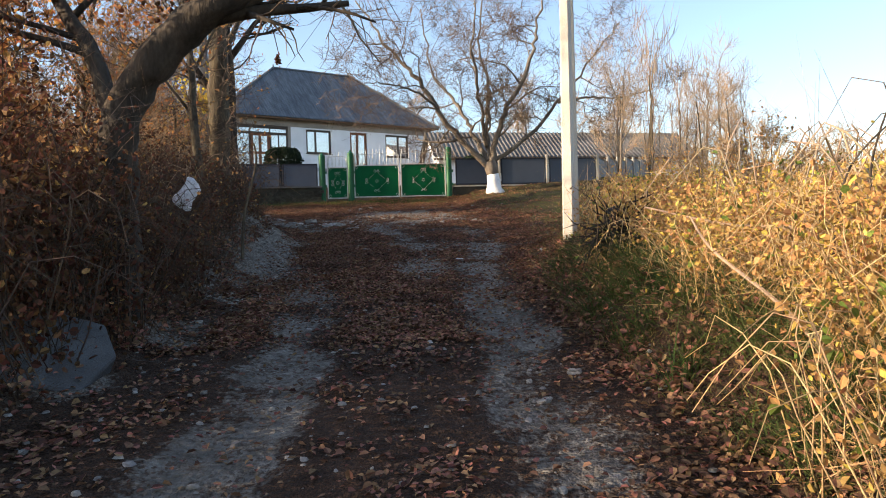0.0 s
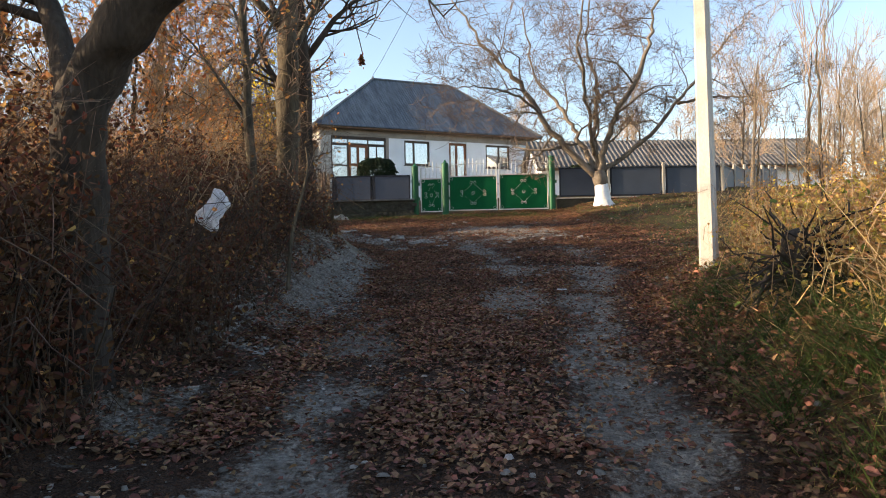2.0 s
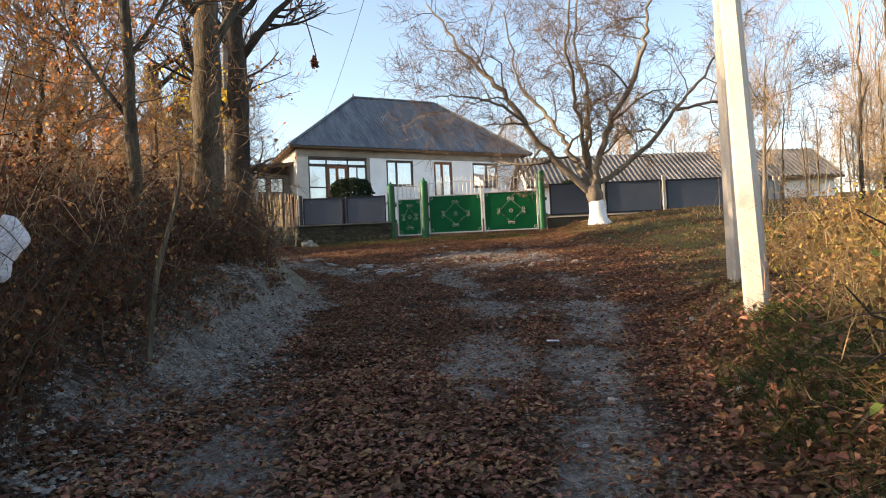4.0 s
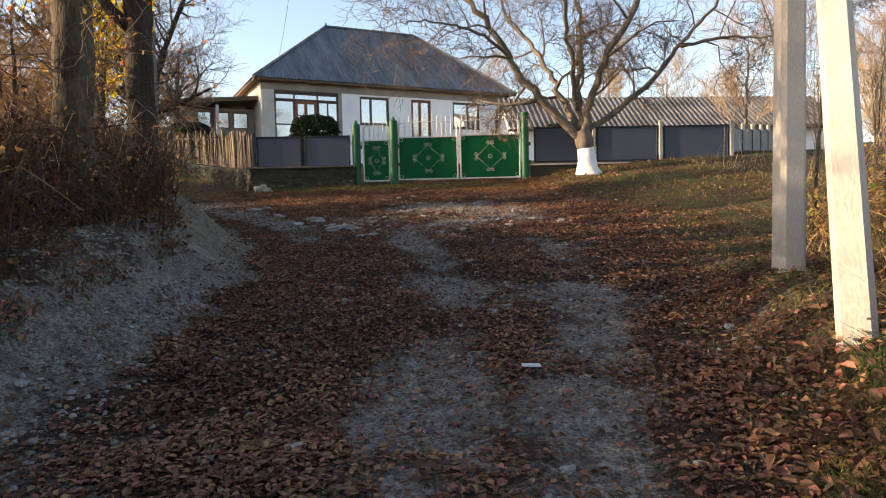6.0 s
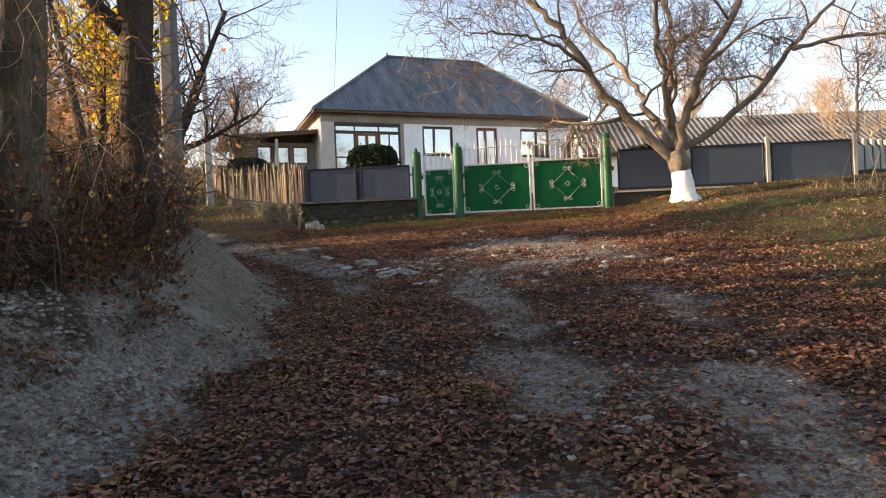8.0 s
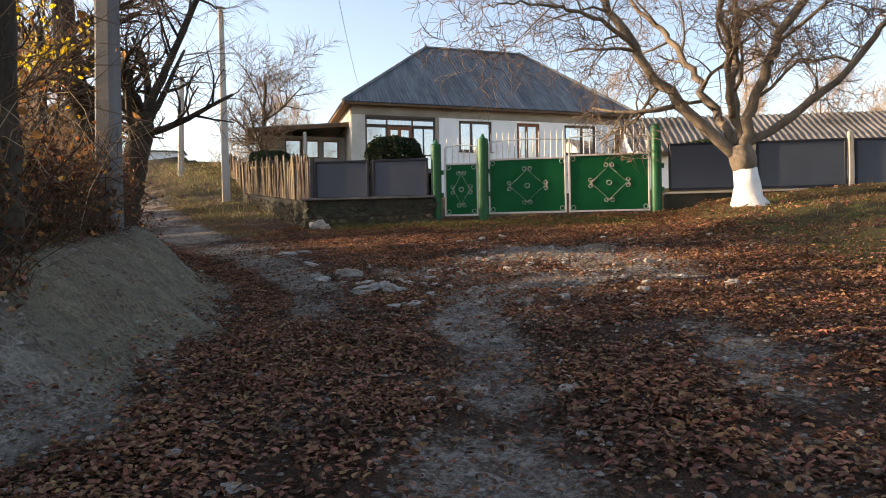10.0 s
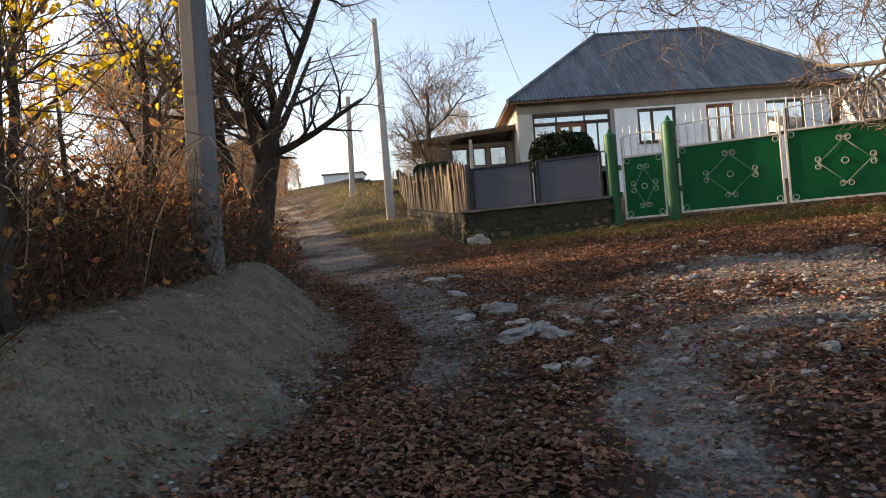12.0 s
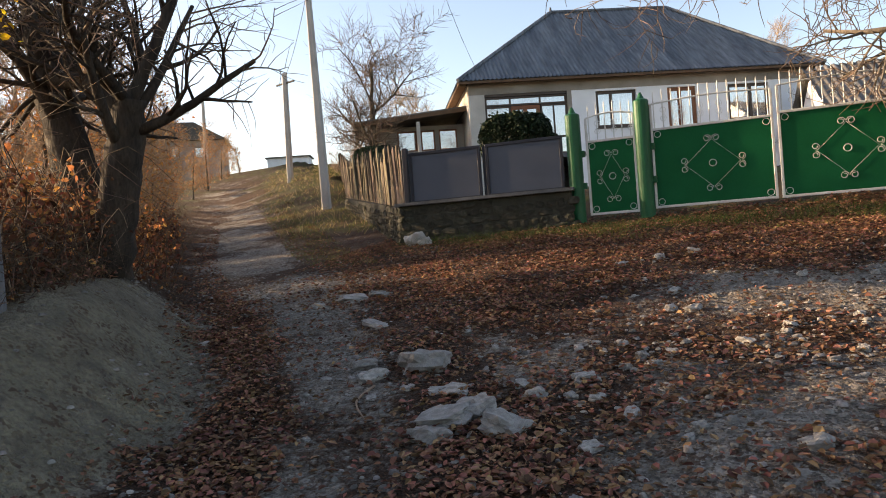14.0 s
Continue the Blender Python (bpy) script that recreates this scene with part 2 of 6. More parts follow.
# darker than GRASS: lush green with the shade at the brush foot coloured in
DEEP_GRASS = mat("deep_green_grass", (0.04, 0.075, 0.016), (0.07, 0.085, 0.022), 1.2, 0.8, 0, island=0.4, through_light=0.25)
PAINT = mat("yellow_paint_mark", (0.65, 0.55, 0.05), None, 9, 0.7, 0)
GRASS = mat("grass_blades", (0.10, 0.135, 0.03), (0.20, 0.16, 0.05), 1.2, 0.8, 0, island=0.4, through_light=0.3)
GREEN_LEAF = mat("green_leaves", (0.16, 0.20, 0.035), (0.10, 0.15, 0.03), 2, 0.7, 0, island=0.35, through_light=0.35)
TOPIARY = mat("dark_evergreen", (0.018, 0.035, 0.014), (0.012, 0.022, 0.010), 2, 0.8, 0, island=0.5, through_light=0.1)
BAG = mat("plastic_bag", (0.80, 0.82, 0.86), (0.70, 0.72, 0.78), 6, 0.35, 0.1, through_light=0.45)
PAPER = mat("white_paper", (0.62, 0.62, 0.63), None, 8, 0.8, 0.05, detail=0.05)
CURTAIN = mat("white_curtain", (0.82, 0.84, 0.88), (0.70, 0.73, 0.78), 1.0, 0.9, 0.1, stretch=(6, 6, 0.3), detail=0.05)
DARK_ROOM = mat("dim_room", (0.12, 0.12, 0.13), None, 1.0, 0.9, 0)
GLASS = glass("window_glass")
WIRE = mat("wire", (0.03, 0.03, 0.03), None, 5, 0.6, 0)


# ---- mesh helpers ----
def obj_from(name, verts, faces, material, parent=None, label="", smooth_faces=False):
    me = bpy.data.meshes.new(name)
    me.from_pydata(verts, [], faces)
    if smooth_faces:
        me.polygons.foreach_set("use_smooth", [True] * len(me.polygons))
    me.materials.append(material)
    ob = new(name, me)
    ob.parent = parent
    if label:
        ob["label"] = label
    return ob


def part(name, bm, material, parent=None, label=""):
    me = bpy.data.meshes.new(name)
    bm.to_mesh(me)
    bm.free()
    me.materials.append(material)
    ob = new(name, me)
    ob.parent = parent
    if label:
        ob["label"] = label
    return ob


def share(name, me, m, parent):
    ob = new(name, me)
    ob.parent = parent
    ob.matrix_basis = m
    return ob


def box(lo, hi, bevel=0.006, bm=None):
    bm = bm or bmesh.new()
    c, s = [(a + b) / 2 for a, b in zip(lo, hi)], [abs(b - a) for a, b in zip(lo, hi)]
    got = bmesh.ops.create_cube(bm, size=1, matrix=Matrix.LocRotScale(c, None, s))
    if bevel:
        edges = list({e for v in got["verts"] for e in v.link_edges})
        bmesh.ops.bevel(bm, geom=edges, offset=min(bevel, min(s) * 0.4), segments=1, affect="EDGES")
    return bm


def prism(points, lo, hi, axis=1):
    """A closed outline (two coordinates) pushed from lo to hi along the third axis."""
    bm = bmesh.new()
    rings = []
    for d in (lo, hi):
        ring = []
        for a, b in points:
            co = [a, b]
            co.insert(axis, d)
            ring.append(bm.verts.new(co))
        rings.append(ring)
    n = len(points)
    for i in range(n):
        bm.faces.new((rings[0][i], rings[0][(i + 1) % n], rings[1][(i + 1) % n], rings[1][i]))
    bm.faces.new(rings[0])
    bm.faces.new(rings[1])
    bmesh.ops.recalc_face_normals(bm, faces=bm.faces)
    return bm


class Tubes:
    """Gathers tapered tubes into one list of vertices and faces."""

    def __init__(self):
        self.v, self.f, self.thin = [], [], 0.0062

    def add(self, pts, radii, sides=6, cap=True, gnarl=True):
        pts = [Vector(p) for p in pts]
        base = len(self.v)
        ref = None
        for i, p in enumerate(pts):
            d = (pts[min(i + 1, len(pts) - 1)] - pts[max(i - 1, 0)]).normalized()
            if ref is None:
                ref = d.orthogonal().normalized()
            a = (ref - d * ref.dot(d))
            a = a.normalized() if a.length > 1e-6 else d.orthogonal().normalized()
            ref = a
            b = d.cross(a)
            for k in range(sides):
                w = 2 * math.pi * k / sides
                q = p + (a * math.cos(w) + b * math.sin(w)) * radii[i]
                if gnarl and sides > 8 and radii[i] > 0.05:
                    q += (q - p) * (0.28 * noise.noise(q * 4.5) + 0.12 * noise.noise(q * 13))
                self.v.append(q)
        for i in range(len(pts) - 1):
            for k in range(sides):
                q, r = base + i * sides + k, base + i * sides + (k + 1) % sides
                self.f.append((q, r, r + sides, q + sides))
        if cap:
            self.f.append(tuple(base + k for k in reversed(range(sides))))
            self.f.append(tuple(base + (len(pts) - 1) * sides + k for k in range(sides)))

    def make(self, name, material, parent=None, label=""):
        return obj_from(name, self.v, self.f, material, parent, label, True)


def tube_bm(pts, r, sides=8):
    t = Tubes()
    t.add(pts, [r] * len(pts) if isinstance(r, (int, float)) else r, sides, True, False)
    bm = bmesh.new()
    vs = [bm.verts.new(v) for v in t.v]
    for f in t.f:
        bm.faces.new([vs[i] for i in f])
    return bm


def quads_object(name, q, material, parent=None, label=""):
    """One mesh from an array of separate four-cornered pieces, shape (n, 4, 3)."""
    q = np.asarray(q, np.float32).reshape(-1, 4, 3)
    me = bpy.data.meshes.new(name)
    n = len(q)
    me.vertices.add(4 * n)
    me.vertices.foreach_set("co", q.ravel())
    me.loops.add(4 * n)
    me.loops.foreach_set("vertex_index", np.arange(4 * n, dtype=np.int32))
    me.polygons.add(n)
    me.polygons.foreach_set("loop_start", np.arange(0, 4 * n, 4, dtype=np.int32))
    me.update(calc_edges=True)
    me.validate()
    me.materials.append(material)
    ob = new(name, me)
    ob.parent = parent
    if label:
        ob["label"] = label
    return ob


def strips_object(name, rings, material, parent=None, label=""):
    """One mesh from ribbons: rings has shape (n, k, 2, 3), k cross-lines of two points each."""
    rings = np.asarray(rings, np.float32)
    n, k = rings.shape[:2]
    me = bpy.data.meshes.new(name)
    me.vertices.add(n * k * 2)
    me.vertices.foreach_set("co", rings.ravel())
    base = (np.arange(n) * 2 * k)[:, None] + (np.arange(k - 1) * 2)[None]
    idx = np.stack([base, base + 1, base + 3, base + 2], -1).reshape(-1, 4).astype(np.int32)
    me.loops.add(idx.size)
    me.loops.foreach_set("vertex_index", idx.ravel())
    me.polygons.add(len(idx))
    me.polygons.foreach_set("loop_start", np.arange(0, idx.size, 4, dtype=np.int32))
    me.update(calc_edges=True)
    me.validate()
    me.materials.append(material)
    ob = new(name, me)
    ob.parent = parent
    if label:
        ob["label"] = label
    return ob


def leaf_quads(rng, p, size, flat=0.0, curl=0.35):
    """Pointed, folded leaves at the places p: two quads each round a midrib. flat: how much they lie down."""
    n = len(p)
    d = rng.normal(size=(n, 3))
    d[:, 2] *= 1 - flat
    d /= np.linalg.norm(d, axis=1)[:, None] + 1e-9
    up = rng.normal(size=(n, 3))
    up[:, 2] += 4 * flat
    s = np.cross(d, up)
    s /= np.linalg.norm(s, axis=1)[:, None] + 1e-9
    nn = np.cross(s, d)
    L = (size * rng.uniform(0.6, 1.4, n))[:, None]
    W = L * rng.uniform(0.28, 0.48, n)[:, None]
    c = (rng.uniform(-curl, curl, n))[:, None] * L
    b, e = p - d * L / 2, p + d * L / 2 + nn * c
    fold = nn * W * rng.uniform(0.1, 0.7, n)[:, None]
    lo, hi = p - d * L * 0.22, p + d * L * 0.2 + nn * c * 0.35
    l1, r1 = lo - s * W * 0.9 + fold, lo + s * W * 0.9 + fold
    l2, r2 = hi - s * W * 0.85 + fold, hi + s * W * 0.85 + fold
    return np.concatenate([np.stack([b, e, l2, l1], 1), np.stack([b, r1, r2, e], 1)], 1).reshape(-1, 4, 3)


def stems(rng, p, tall, width, lean=0.4, bend=0.5, k=4, away=None):
    """Curved ribbons that rise from the places p; returns rings for strips_object()."""
    n = len(p)
    a = rng.uniform(0, 2 * math.pi, n)
    d = np.stack([np.cos(a), np.sin(a), np.zeros(n)], 1)
    if away is not None:
        d = d * 0.6 + away
    h = (tall * rng.uniform(0.55, 1.25, n))[:, None]
    le, be = (lean * rng.uniform(0, 1, n))[:, None], (bend * rng.uniform(0, 1, n))[:, None]
    f = rng.uniform(0, 2 * math.pi, n)
    side = np.stack([np.cos(f), np.sin(f), np.zeros(n)], 1)
    w = (width * rng.uniform(0.6, 1.4, n))[:, None]
    out = []
    for i in range(k):
        t = i / (k - 1)
        c = p + d * h * (le * t + be * t * t) + np.array([0, 0, 1.0]) * h * (t - 0.35 * be * t * t)
        ww = w * (1 - 0.85 * t) / 2
        out.append(np.stack([c - side * ww, c + side * ww], 1))
    return np.stack(out, 1)


# ---- ground ----
def smooth(x, a, b):
    t = np.clip((x - a) / (b - a), 0, 1)
    return t * t * (3 - 2 * t)
RISE = np.array([(-1500, -45), (-60, -5.2), (-10, -0.95), (0, 0), (8, 0.72), (12.6, 1.1), (15, 1.38), (20.5, 1.95), (23, 2.3), (26, 2.74),
                 (30.5, 3.45), (36.4, 4.7), (44, 6.4), (50, 7.9), (60, 10.2), (90, 14.5), (200, 20), (1500, 45)])
LEFT_EDGE = np.array([(-1500, -2.6), (0, -2.5), (5, -2.5), (8, -2.6), (12, -2.9), (15, -3.2), (17.5, -3.8), (18.7, -4.4), (20.4, -5.3), (22.3, -6.9), (24.5, -9.6), (28, -13.8), (33, -18.8), (40, -26), (1500, -1400)])
RIGHT_EDGE = np.array([(-1500, 2.2), (0, 1.9), (5, 1.5), (8, 1.35), (12, 1.7), (16, 2.3), (20, 2.7), (24, 1.9), (28, 0.8), (31, 0.3), (1500, 0.3)])
def at_y(table, y):
    s = 0
    for d, w in ((-1.2, .25), (0, .5), (1.2, .25)):
        s = s + w * np.interp(y + d, table[:, 0], table[:, 1])
    return s
def height(x, y):
    x, y = np.asarray(x, float), np.asarray(y, float)
    z = at_y(RISE, y)
    left = at_y(LEFT_EDGE, y) - x
    bank = 0.45 + 0.5 * smooth(y, 8, 13) - 0.45 * smooth(y, 21, 25)
    z = z + bank * smooth(left, -0.1, 1.5) + 0.35 * smooth(left, 1.2, 4) * smooth(y, 30, 20)
    right = x - at_y(RIGHT_EDGE, y)
    z = z + (0.45 * smooth(y, 18, 13)) * smooth(right, -0.1, 0.7) + 0.2 * smooth(right, 0.2, 6)
    z = z + 0.24 * smooth(x, 0.5, 2.0) * smooth(y, 21, 28) * smooth(x, 30, 12)
    plot = smooth(x + 8.2 + 0.9 * (y - 29.3), 0.3, 2.5) * smooth(y, 31.5, 34) * smooth(y, 75, 60)
    z = z + plot * (np.minimum(z, 4.3 + 0.06 * (y - 33)) - z)
    up_lane = -at_y(LEFT_EDGE, y) + x
    z = z + 0.6 * smooth(up_lane, 3.3, 5.2) * smooth(up_lane, 16, 7) * smooth(y, 36, 42) * (1 - plot)
    z = z - 5.0 * smooth(x, 2, 22) * smooth(y, 44, 80)
    return z


def axis(lo, hi, step, far):
    mid = list(np.arange(lo, hi + step / 2, step))
    up, d, x = [], step, mid[-1]
    while x < far:
        d *= 1.14
        x += d
        up.append(x)
    down, d, x = [], step, mid[0]
    while x > -far:
        d *= 1.14
        x -= d
        down.append(x)
    return np.array(down[::-1] + mid + up)


def wobble(x, y, s, seed=0.0):
    return np.array([noise.noise((a * s + seed, b * s, seed)) for a, b in zip(np.ravel(x), np.ravel(y))]).reshape(np.shape(x))


def relief(x, y):
    """Sunk tracks, lumps and ridges on top of the lie of the land."""
    tracks = bare_strips(x, y)[0]
    banked = smooth(at_y(LEFT_EDGE, y) - x, -0.3, 0.5)
    lumps = 0.05 * wobble(x, y, 0.9) + 0.03 * wobble(x, y, 3.1, 7.0) + 0.02 * wobble(x, y, 7.3, 4.0)
    return lumps + (0.07 * wobble(x, y, 1.9, 11.0) + 0.025 * wobble(x, y, 5.1, 2.0)) * banked - 0.06 * tracks


def build_ground():
    xs, ys = axis(-7.5, 5.0, 0.085, 1500), axis(-2.0, 31.0, 0.085, 1500)
    X, Y = np.meshgrid(xs, ys)
    near = smooth(np.hypot(X, Y - 15), 60, 30)
    Z = height(X, Y) + near * relief(X, Y)
    left, right = at_y(LEFT_EDGE, Y) - X, X - at_y(RIGHT_EDGE, Y)
    # bare wheel tracks, sunk; leaves gather between and beside them
    tracks, lane, bank, scree = bare_strips(X, Y)
    patch = wobble(X, Y, 0.45, 5.0) + 0.6 * wobble(X, Y, 1.3, 2.0)
    bare = np.clip(tracks * (0.9 + 0.9 * patch) + lane * (0.95 + 0.9 * patch) + bank * (1.0 + 0.5 * patch) + scree * (0.75 + 1.1 * patch), 0, 1)
    bare = bare + 0.42 * wobble(X, Y, 0.55, 3.0) * (1 - 0.7 * bank) + 0.3 * wobble(X, Y, 1.6, 8.0) * (1 - 0.7 * bank)
    bare = bare - 0.25 * smooth(Y, 8, 3) - 0.1 + 0.16 * smooth(Y, 10, 12.5) * smooth(Y, 19, 16)
    stony = np.clip(0.4 + 0.6 * np.maximum(tracks * smooth(Y, 6, 12), np.maximum(lane, scree)) + bank * (0.6 - 1.0 * smooth(Y, 14.5, 17)), 0, 1)
    leaf = np.clip(0.95 - bare, 0, 1)
    grass = np.clip(smooth(right, 0.0, 0.9) + smooth(left, 2.5, 4.5) * 0.3 + smooth(Y, 27.5, 30) * smooth(X, -7, -4), 0, 1) + smooth(np.hypot(X, Y - 15), 45, 80)
    grass = np.maximum(grass, smooth(left, 0.5, 2.0) * smooth(Y, 30, 40))
    grass = np.maximum(grass, smooth(left, -3.2, -4.2) * smooth(Y, 30.5, 33))
    me = bpy.data.meshes.new("ground")
    h, w = X.shape
    co = np.stack([X, Y, Z], -1).reshape(-1, 3).astype(np.float32)
    me.vertices.add(h * w)
    me.vertices.foreach_set("co", co.ravel())
    i = (np.arange(h - 1)[:, None] * w + np.arange(w - 1)[None]).ravel()
    idx = np.stack([i, i + 1, i + w + 1, i + w], 1).astype(np.int32)
    me.loops.add(idx.size)
    me.loops.foreach_set("vertex_index", idx.ravel())
    me.polygons.add(len(idx))
    me.polygons.foreach_set("loop_start", np.arange(0, idx.size, 4, dtype=np.int32))
    me.update(calc_edges=True)
    me.polygons.foreach_set("use_smooth", np.ones(len(idx), bool))
    col = me.color_attributes.new("cover", "FLOAT_COLOR", "POINT")
    c = np.stack([stony, np.clip(grass, 0, 1), leaf, np.ones_like(X)], -1).astype(np.float32)
    col.data.foreach_set("color", c.ravel())
    me.materials.append(GROUND)
    return tagged(new("ground", me), "rising clay and gravel village lane with fallen leaves", "ground", kind="structure")


LEFT_TRACK = np.array([(-1500, -1.3), (0, -1.2), (6, -1.3), (9, -1.75), (12, -2.3), (1500, -2.3)])
MIDDLE_TRACK = np.array([(-1500, -0.3), (8, -0.3), (12.8, -0.45), (17, -0.75), (21, -2.4), (24, -5.0), (1500, -5)])
RIGHT_TRACK = np.array([(-1500, 0.75), (6, 0.7), (10, 0.62), (13, 0.78), (17, 1.0), (22, 0.2), (1500, 0.2)])
LANE = np.array([(-1500, 1.6), (22, 1.5), (25, 2.0), (1500, 2.2)])

SCREE = lambda x, y: smooth(np.hypot((x + 1.3) / 2.6, (y - 22.9) / 2.7), 1.15, 0.5)


def bare_strips(x, y):
    """Wheel tracks, the strip of the lane that turns off, and the clay bank."""
    left = at_y(LEFT_EDGE, y) - x
    strip = lambda table, w: np.exp(-np.abs((x - at_y(table, y)) / w) ** 3)
    tracks = strip(LEFT_TRACK, 0.42) * smooth(y, 12, 9.5) + strip(MIDDLE_TRACK, 0.46) * smooth(y, 9, 11.5) * smooth(y, 22, 19) + strip(RIGHT_TRACK, 0.42) * smooth(y, 21, 18)
    lane = np.exp(-np.abs((left + at_y(LANE, y)) / (0.6 + 0.75 * smooth(y, 21, 26))) ** 3) * smooth(y, 18, 21)
    ragged = left + 0.45 * wobble(x, y, 0.9, 6.0) + 0.3 * wobble(x, y, 2.6, 3.0)
    upper = 0.75 + 1.1 * smooth(y, 13.5, 17)
    worn = np.maximum(smooth(y, 8, 11.5), 0.85 * smooth(wobble(x, y, 0.8, 9.0), -0.2, 0.12) * smooth(y, 3, 5))
    bank = smooth(ragged, -0.35, 0.15) * smooth(ragged, upper + 0.35, upper - 0.3) * worn * smooth(y, 26, 22)
    second = np.exp(-np.abs((left + at_y(LANE, y) + 2.1) / 0.6) ** 3) * smooth(y, 19, 20.5) * smooth(y, 27, 24)
    scree = np.clip(second + SCREE(x, y), 0, 1)
    return tracks * (1 - 0.2 * smooth(y, 15, 18)), lane, bank, scree


ground = build_ground()


# ---- house ----
def wall_with_openings(x0, x1, z0, z1, y0, y1, openings):
    """A thick wall along x with rectangular holes (xa, xb, za, zb) cut right through."""
    bm = bmesh.new()
    xs = sorted({x0, x1, *[o[0] for o in openings], *[o[1] for o in openings]})
    zs = sorted({z0, z1, *[o[2] for o in openings], *[o[3] for o in openings]})
    solid = lambda i, j: 0 <= i < len(xs) - 1 and 0 <= j < len(zs) - 1 and not any(o[0] <= xs[i] and xs[i + 1] <= o[1] and o[2] <= zs[j] and zs[j + 1] <= o[3] for o in openings)
    verts = {}

    def v(x, y, z):
        key = (round(x, 4), y, round(z, 4))
        if key not in verts:
            verts[key] = bm.verts.new((x, y, z))
        return verts[key]

    for i in range(len(xs) - 1):
        for j in range(len(zs) - 1):
            if not solid(i, j):
                continue
            a, b, c, d = xs[i], xs[i + 1], zs[j], zs[j + 1]
            bm.faces.new((v(a, y0, c), v(b, y0, c), v(b, y0, d), v(a, y0, d)))
            bm.faces.new((v(a, y1, d), v(b, y1, d), v(b, y1, c), v(a, y1, c)))
            if not solid(i - 1, j):
                bm.faces.new((v(a, y1, c), v(a, y0, c), v(a, y0, d), v(a, y1, d)))
            if not solid(i + 1, j):
                bm.faces.new((v(b, y0, c), v(b, y1, c), v(b, y1, d), v(b, y0, d)))
            if not solid(i, j - 1):
                bm.faces.new((v(a, y1, c), v(b, y1, c), v(b, y0, c), v(a, y0, c)))
            if not solid(i, j + 1):
                bm.faces.new((v(a, y0, d), v(b, y0, d), v(b, y1, d), v(a, y1, d)))
    return bm


def window_unit(parent, x0, x1, z0, z1, y, splits, name="window", frame_mat=None, wood=0.09, curtain=True, bars=()):
    """Frame, mullions at the x in splits, a pane in each light, and what hangs behind it."""
    fm = frame_mat or FRAME_BROWN
    w = part(name, box((x0, y, z0), (x1, y + 0.09, z0 + wood)), fm, parent)
    part("frame_top", box((x0, y, z1 - wood), (x1, y + 0.09, z1)), fm, w)
    edges = [x0, *splits, x1]
    for i, x in enumerate(edges):
        lo = x if i == 0 else (x - wood if i == len(edges) - 1 else x - wood / 2)
        part("frame_side" if i in (0, len(edges) - 1) else "mullion", box((lo, y, z0 + wood), (lo + wood, y + 0.09, z1 - wood)), fm, w)
    for z in bars:
        part("transom", box((x0 + wood, y + 0.004, z - wood / 2), (x1 - wood, y + 0.086, z + wood / 2)), fm, w)
    for i in range(len(edges) - 1):
        pane = part("pane", box((edges[i] + wood * 0.5, y + 0.04, z0 + wood * 0.5), (edges[i + 1] - wood * 0.5, y + 0.048, z1 - wood * 0.5), 0), GLASS, w)
        pane.visible_shadow = False
    if curtain:
        bm = bmesh.new()
        n = 60
        prev = None
        for i in range(n + 1):
            x = x0 + 0.03 + (x1 - x0 - 0.06) * i / n
            yy = y + 0.17 + 0.02 * math.sin(i * 1.9) + 0.012 * math.sin(i * 0.7)
            cur = (bm.verts.new((x, yy, z0 + 0.02)), bm.verts.new((x, yy, z1 - 0.02)))
            if prev:
                bm.faces.new((prev[0], cur[0], cur[1], prev[1]))
            prev = cur
        part("curtain", bm, CURTAIN, w, "white net curtain behind the glass")
    return w


def corrugated(name, outline, plane, parent, material, pitch=0.2, depth=0.035, down=(0, 1), thick=0.02):
    """A sheet roof slope. outline: polygon in (s, t) of the slope; plane: origin, s-axis, t-axis. Waves run along t."""
    o, sa, ta = (Vector(a) for a in plane)
    na = sa.cross(ta).normalized()
    if na.z < 0:
        na = -na
    smin, smax = min(p[0] for p in outline), max(p[0] for p in outline)
    n = max(8, int((smax - smin) / (pitch / 4)))
    verts, faces = [], []

    def span(s):
        hits = []
        for (a, b), (c, d) in zip(outline, outline[1:] + outline[:1]):
            if (a - s) * (c - s) <= 0 and abs(a - c) > 1e-9:
                hits.append(b + (d - b) * (s - a) / (c - a))
        return (min(hits), max(hits)) if len(hits) > 1 else None

    cols = []
    for i in range(n + 1):
        s = smin + (smax - smin) * (0.0005 + 0.999 * i / n)
        lo, hi = span(s) or (0, 0)
        up = depth * math.cos(2 * math.pi * s / pitch)
        col = []
        k = 16
        for j in range(k + 1):
            t = lo + (hi - lo) * j / k
            lap = 0.05 * ((t % 1.55) / 1.55)
            col.append(len(verts))
            verts.append(o + sa * s + ta * t + na * (up - lap))
        cols.append(col)
    top = len(verts)
    for a, b in zip(cols, cols[1:]):
        for j in range(len(a) - 1):
            faces.append((a[j], b[j], b[j + 1], a[j + 1]))
    verts += [v - na * thick for v in verts]
    faces += [tuple(top + i for i in reversed(f)) for f in faces]
    for a, b in zip(cols, cols[1:]):
        faces.append((a[0], b[0], b[0] + top, a[0] + top))
    return obj_from(name, verts, faces, material, parent, "", True)


HOUSE = pose(-14.30, 46.42, 0, 0, 0, 33.1)


